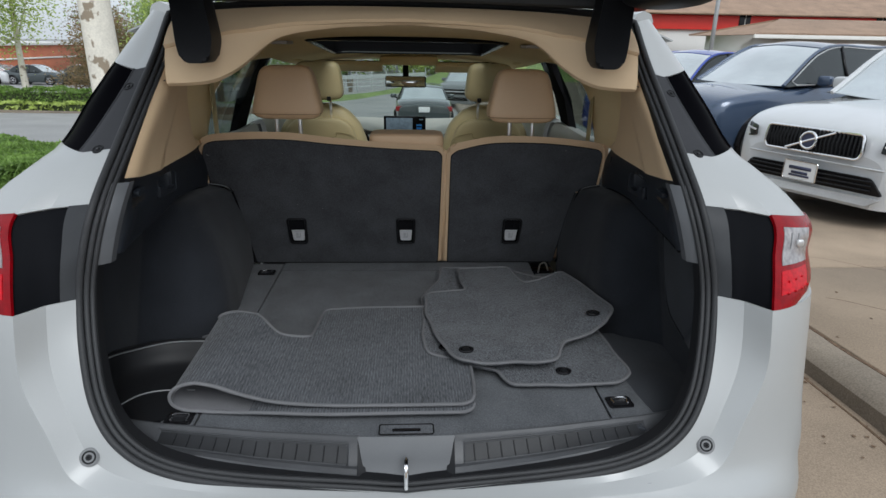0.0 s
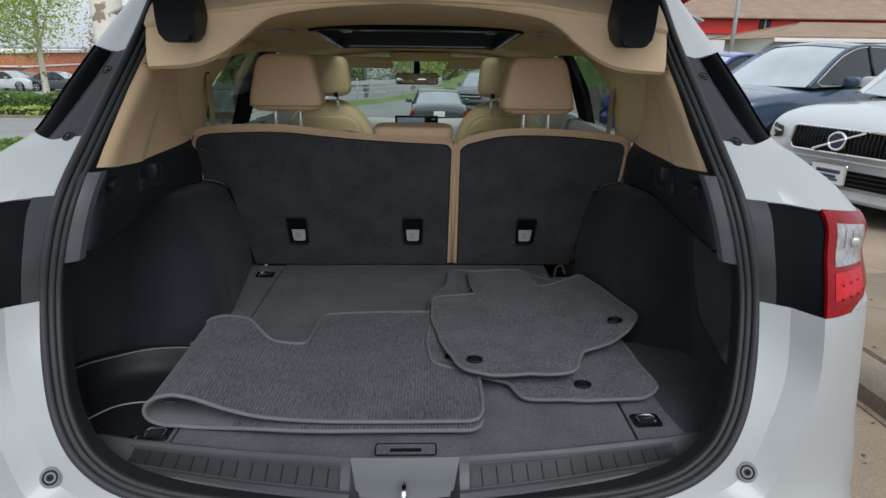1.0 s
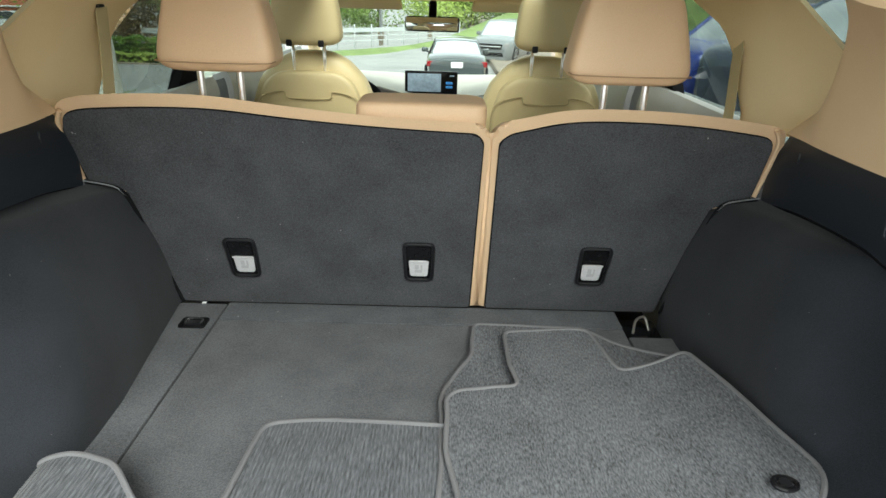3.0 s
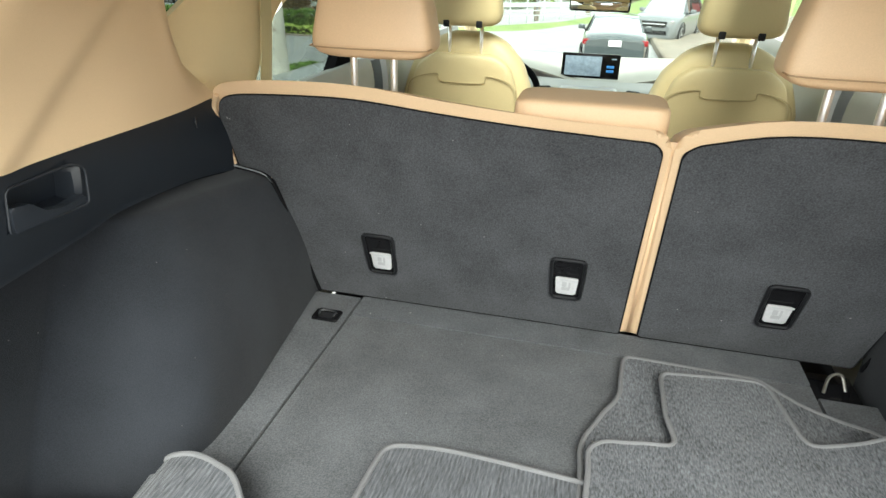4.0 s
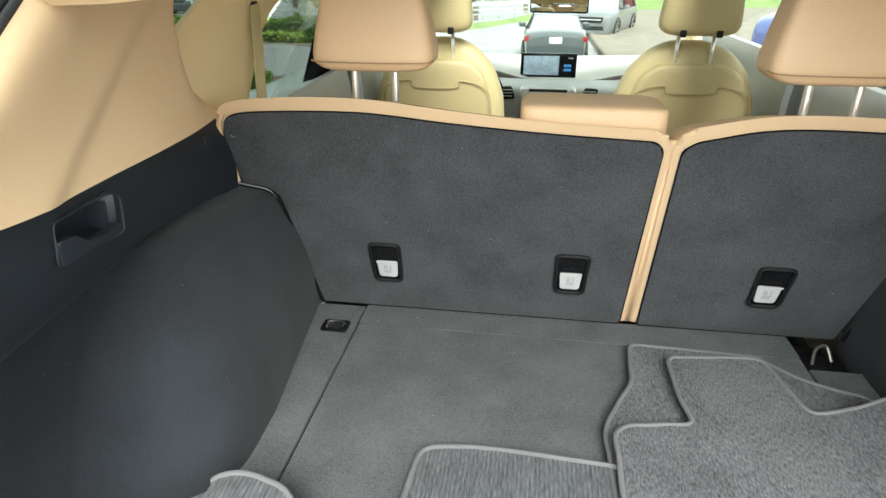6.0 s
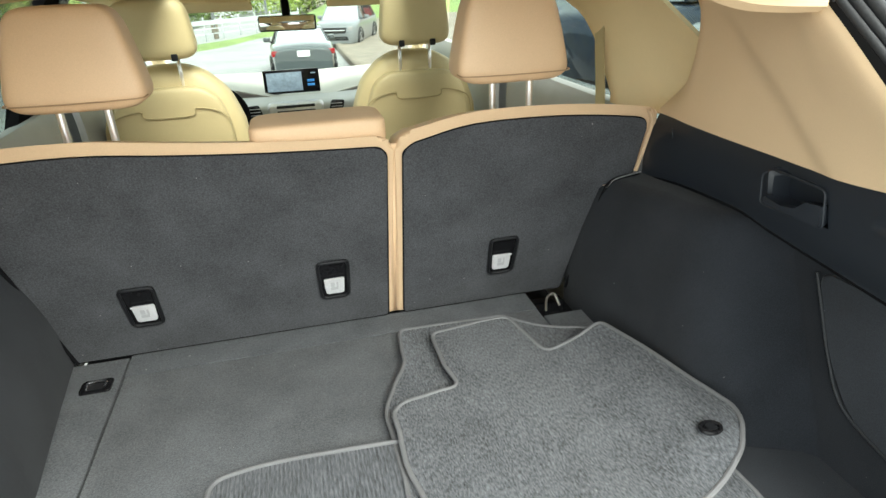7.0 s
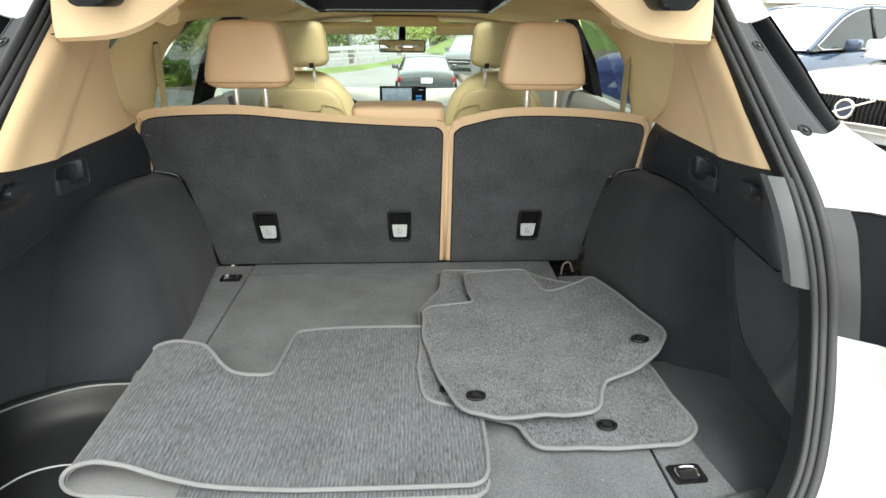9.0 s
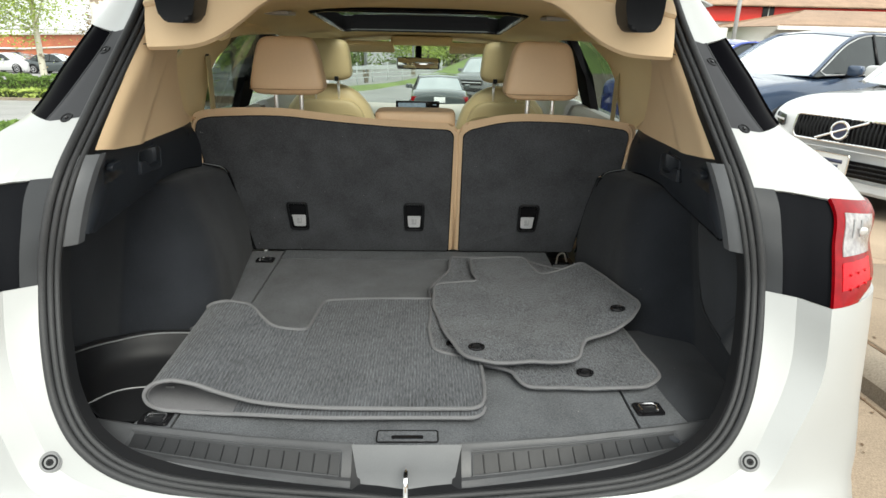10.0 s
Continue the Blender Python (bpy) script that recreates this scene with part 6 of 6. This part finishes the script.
        arm = part("door_mirror", pillow((s * (W / 2 + .10), cowl + .50, belt + .07), (.22, .12, .15), 4), paint, car, "door mirror in body colour")
        part("mirror_foot", tube([(s * (W / 2 - .05), cowl + .51, belt - .02), (s * (W / 2 + .05), cowl + .50, belt + .03)], .03, seg=8), GLOSS_BLACK, arm)
        for y in (.86, L - .92):
            wheel(car, s * (W / 2 - .10), y, wheel_r, s)
            arch = [(s * (W / 2 + .005), y + (wheel_r + .06) * math.cos(a), wheel_r + (wheel_r + .06) * math.sin(a)) for a in np.linspace(0, math.pi, 15)]
            part("wheel_arch", tube(arch, .035, seg=6), GLOSS_BLACK, car)
            part("arch_hollow", disc((s * (W / 2 - .02), y, wheel_r), (s, 0, 0), wheel_r + .05, .05, 28), GLOSS_BLACK, car)
    part("underside", box((0, L / 2, .24), (W * .86, L * .92, .12)), GLOSS_BLACK, car, "black underbody")
    return car


def at_place(x, y, turn, lift=None):
    return pose(x, y, lot_z(y) if lift is None else lift, 0, 0, turn)


for s in (1, -1):
    for y in (1.95, 4.68):
        wheel(suv, s * .84, y, .36, s)

# white SUV facing the camera, with grille, badge, plate and lamps
compact = car_body("white compact SUV with black grille on the lot", SILVER_CAR, at_place(3.84, 5.40, -66), 4.43, 1.86, 1.66, 1.0, 1.55, 2.2, 3.95, 4.3, 1.14, 1.11, .36)
face = lambda u, v, d: (u, -.035 + .10 * abs(u) ** 2 * 1.2 + .10 * max(0, v - .72) - d, v)


def corner(u, v, d):
    """A place on the rounded front corner of the compact SUV."""
    return (u, float(np.interp(abs(u), [.58, .65, .74, .80, .84, .88], [-.01, .005, .05, .13, .21, .34])) + .08 * max(0, v - .70) - d, v)


grille = part("grille", slab(rounded([(-.44, .64), (.44, .64), (.47, .70), (.45, .86), (-.45, .86), (-.47, .70)], .03), lambda u, v, d: face(u, v, d), .03, .0), GLOSS_BLACK, compact, "black grille with vertical bars and chrome frame")
out = rounded([(-.44, .64), (.44, .64), (.47, .70), (.45, .86), (-.45, .86), (-.47, .70)], .03)
part("grille_frame", tube([face(u, v, .035) for u, v in out], .013, seg=8, closed=True), CHROME, grille, "chrome grille frame")
for i in range(25):
    u = -.43 + .86 * i / 24
    part("grille_bar", tube([face(u, .655, .034), face(u * 1.01, .75, .05), face(u, .85, .034)], .008, seg=6), SATIN_BLACK, grille)
part("diagonal_bar", tube([face(-.22, .66, .05), face(0, .755, .062), face(.22, .85, .05)], .012, seg=8), CHROME, grille, "chrome diagonal bar")
part("badge_ring", tube([face(.075 * math.cos(a), .755 + .075 * math.sin(a), .06) for a in np.linspace(0, 6.283, 25)[:-1]], .013, seg=8, closed=True), CHROME, grille, "round chrome badge")
part("badge_core", disc(face(0, .755, .058), (0, -1, 0), .06, .012, 24), BAR_DARK, grille)
plate = part("dealer_plate", slab(rect(.32, .17, .012), lambda u, v, d: face(u - .02, .46 + v, .05 + d), .012, .002), PLATE_WHITE, compact, "white dealer plate with dark print")
for w, v, h in ((.22, .025, .032), (.16, -.02, .026), (.20, -.048, .018)):
    part("print_bar", slab(rect(w, h), lambda u, q, d: face(u - .02, .46 + v + q, .062 + d), .004), BAR_DARK, plate)
part("plate_rim", tube([face(u - .02, .46 + v, .064) for u, v in rect(.325, .175, .012)], .006, seg=6, closed=True), CHROME, plate)
intake = part("lower_intake", slab(rounded([(-.70, .35), (.70, .35), (.58, .50), (-.58, .50)], .03), lambda u, v, d: face(u, v, .012 + d), .03, .006), GLOSS_BLACK, compact, "black lower air intake")
for v in (.39, .43, .47):
    part("intake_slat", tube([face(u, v, .046) for u in np.linspace(-.60, .60, 11)], .007, seg=6), SATIN_BLACK, intake)
part("skid_trim", slab(rounded([(-.60, .255), (.60, .255), (.70, .325), (-.70, .325)], .015), lambda u, v, d: face(u, v, .03 + d), .03, .006), SILVER_TRIM, compact, "silver lower bumper trim")
part("lower_cladding", slab(rounded([(-.84, .20), (.84, .20), (.84, .33), (.66, .37), (-.66, .37), (-.84, .33)], .03), lambda u, v, d: (u, -.02 + .30 * abs(u) ** 2.4 - d, v), .04, .008), SATIN_BLACK, compact, "black lower bumper cladding")
part("bumper_fold", tube([face(u, .585 - .02 * abs(u), .012) for u in np.linspace(-.66, .66, 15)], .008, seg=6), SILVER_CAR, compact)
for s in (1, -1):
    lamp = part("headlamp", slab(rounded([(.60 * s, .72), (.72 * s, .70), (.86 * s, .80), (.86 * s, .85), (.72 * s, .84), (.61 * s, .82)], .015, 10), lambda u, v, d: corner(u, v, d - .012), .02, .004), CAR_GLASS, compact, "dark headlamp with bright strip")
    part("lamp_strip", tube([corner(s * u, .775 + .12 * (u - .62), .010) for u in (.62, .66, .70, .74, .78, .82, .85)], .010, seg=6), LATCH_WHITE, lamp)
    part("lamp_strip", tube([corner(s * (.70 + .02 * k), .72 + .035 * k, .010) for k in range(4)], .008, seg=6), LATCH_WHITE, lamp)
    part("fog_recess", slab(rounded([(.62 * s, .40), (.80 * s, .42), (.78 * s, .54), (.70 * s, .52)], .02), lambda u, v, d: (u, .03 + .55 * (abs(u) - .5) ** 2 * 2.2 - d, v), .02, .004), GLOSS_BLACK, compact, "black fog lamp recess")

navy = car_body("navy blue SUV parked on the lot", NAVY, at_place(3.99, 9.06, -70), 4.95, 1.93, 1.80, 1.13, 1.38, 2.25, 4.3, 4.85, 1.25, 1.22, .39)
blue = car_body("bright blue SUV parked behind", BLUE, at_place(3.85, 11.8, -70), 4.6, 1.88, 1.76, 1.08, 1.28, 2.0, 4.0, 4.5, 1.18, 1.14, .36)
sedan = car_body("dark saloon car waiting on the road ahead", DARK_CAR, at_place(.42, 23.2, 180, ground_z(0, 20.5)), 4.8, 1.82, 1.45, .98, 1.35, 2.15, 3.4, 4.1, 1.08, .93, .33, rear=WINDSCREEN)
for s in (1, -1):
    part("tail_lamp", box((s * .72, 4.74, .86), (.30, .1, .15), .03), RED_LENS, sedan, "red tail lamp")
part("number_plate", box((0, 4.83, .84), (.34, .02, .16), .01), PLATE_WHITE, sedan)
suv_ahead = car_body("grey SUV with dark grille on the road ahead", GREY_CAR, at_place(1.95, 27.0, -20, ground_z(2, 27)), 4.6, 1.88, 1.7, 1.05, 1.3, 2.0, 4.0, 4.5, 1.15, 1.08, .36)
part("grille", slab(rounded([(-.50, .62), (.50, .62), (.56, .84), (-.56, .84)], .05), lambda u, v, d: (u, -.02 + .12 * u * u - d, v), .04, .008), GLOSS_BLACK, suv_ahead, "dark radiator grille")
part("grille_bar", tube([(u, -.075 + .12 * u * u, .74) for u in np.linspace(-.48, .48, 7)], .02, seg=6), SILVER_TRIM, suv_ahead)
part("lower_intake", slab(rounded([(-.62, .34), (.62, .34), (.56, .50), (-.56, .50)], .04), lambda u, v, d: (u, -.02 + .12 * u * u - d, v), .04, .008), GLOSS_BLACK, suv_ahead, "black lower air intake")
for s in (1, -1):
    part("headlamp", slab(rounded([(.60 * s, .74), (.80 * s, .76), (.84 * s, .88), (.62 * s, .84)], .03), lambda u, v, d: (u, .02 + .3 * (abs(u) - .5) ** 2 * 2.2 - d, v), .03, .006), CLEAR_LENS, suv_ahead, "clear headlamp")
for x, y, turn, paint, txt in ((-31.0, 50, 80, SILVER_CAR, "white car"), (-27.0, 50, 85, DARK_CAR, "dark car"), (-23.6, 51, 80, DARK_CAR, "dark car"), (-35.5, 50, 85, SILVER_CAR, "white car"), (-33, 55, 85, DARK_CAR, "dark car")):
    car_body(txt + " parked across the road", paint, at_place(x, y, turn, ground_z(x, y)), 4.7, 1.82, 1.48, .98, 1.35, 2.15, 3.5, 4.2, 1.08, .95, .33)


# ---- buildings, poles, overpass ----
def showroom():
    b = thing("dealer_building", "white building with red band and brown roof", "building", pose(0, 0, -.25))
    x0, x1, y = 24, 78, 62
    part("wall", box(((x0 + x1) / 2, y + 10, 1.2), (x1 - x0, 20, 4.6)), WHITE_WALL, b, "white painted wall")
    part("red_band", box(((x0 + x1) / 2, y + 9.9, 4.05), (x1 - x0 + .4, 20.4, 1.35), .03), RED_BAND, b, "broad red fascia band")
    rf = sheet(np.array([[(x0 - 1.5, y - 1.2, 4.75), (x1 + 1.5, y - 1.2, 4.75)], [(x0 + 8, y + 10, 8.2), (x1 - 8, y + 10, 8.2)], [(x0 - 1.5, y + 21, 4.75), (x1 + 1.5, y + 21, 4.75)]]), .12)
    part("roof", rf, ROOF_BROWN, b, "brown shingle roof")
    for x in (33.3, 47.5, 62):
        w = part("window", box((x, y - .25, 3.95), (1.15, .3, 1.9), .03), GLOSS_BLACK, b, "tall dark window")
        part("window_mullion", box((x, y - .42, 3.95), (.07, .06, 1.9)), WHITE_WALL, w)
    annex = thing("annex_building", "low white annex with a brown hipped roof", "building", pose(0, 0, -.5))
    part("wall", box((34, 46, .9), (20, 8, 3.9)), WHITE_WALL, annex, "white wall")
    part("roof", sheet(np.array([[(23, 41, 2.85), (45, 41, 2.85)], [(27.5, 46, 3.95), (40.5, 46, 3.95)], [(23, 51, 2.85), (45, 51, 2.85)]]), .12), ROOF_BROWN, annex, "brown shingle roof")
    for x0, x1 in ((23, 27.5), (45, 40.5)):
        bm = bmesh.new()
        bm.faces.new([bm.verts.new(p) for p in ((x0, 41, 2.85), (x1, 46, 3.95), (x0, 51, 2.85))])
        part("roof_hip", bm, ROOF_BROWN, annex)
    part("fascia", box((34, 40.9, 2.74), (22.2, .14, .24), .02), WHITE_WALL, annex, "white eaves board")


showroom()
brick = thing("brick_building", "red brick building behind the car park", "building")
part("wall", box((-52.8, 62, -1.3), (36, 14, 4.0)), BRICK_RED, brick, "red brick wall")
part("parapet", box((-52.8, 62, .75), (36.4, 14.4, .25), .03), WHITE_WALL, brick, "pale parapet cap")
part("band", box((-52.8, 61.9, -.5), (36.1, 14.1, .14)), WHITE_WALL, brick)


def pole(label, x, y, h, r):
    p = thing("light_pole", label, "lamp post")
    z = ground_z(x, y)
    part("post", tube([(x, y, z - .2), (x, y, z + h)], r, seg=10), POLE_GREY, p, "grey steel post")
    part("base", tube([(x, y, z - .2), (x, y, z + .5)], r * 2.2, seg=12), KERB, p, "concrete foot")
    part("lamp_head", box((x - .4, y, z + h), (.9, .3, .12), .03), POLE_GREY, p, "flat lamp head")


pole("grey car park light pole", 15.0, 30.5, 9.0, .10)
pole("grey street light pole", -4.3, 44, 9.0, .10)
pole("grey street light pole", -.9, 42, 9.0, .07)
pole("grey street light pole", -3.6, 37, 9.0, .06)
# fence-like posts and rails stand in for an overpass with low lattice
fence = thing("overpass_frame", "white posts and rails standing for the overpass behind the grass bank", "fence")


def overpass_at(k):
    return -14 + 15 * k, 30 + 11 * k ** 1.6


for i in range(19):
    x, y = overpass_at(i / 18)
    part("overpass_post", tube([(x, y, -1.6), (x, y, -.2)], .03, seg=6), FENCE_WHITE, fence)
for zz, hh in ((-.50, .22), (-.80, .05), (-1.05, .05)):
    top = [[(*overpass_at(k), zz + hh / 2) for k in np.linspace(0, 1, 12)], [(*overpass_at(k), zz - hh / 2) for k in np.linspace(0, 1, 12)]]
    part("overpass_rail", sheet(np.array(top), .04), FENCE_WHITE, fence)
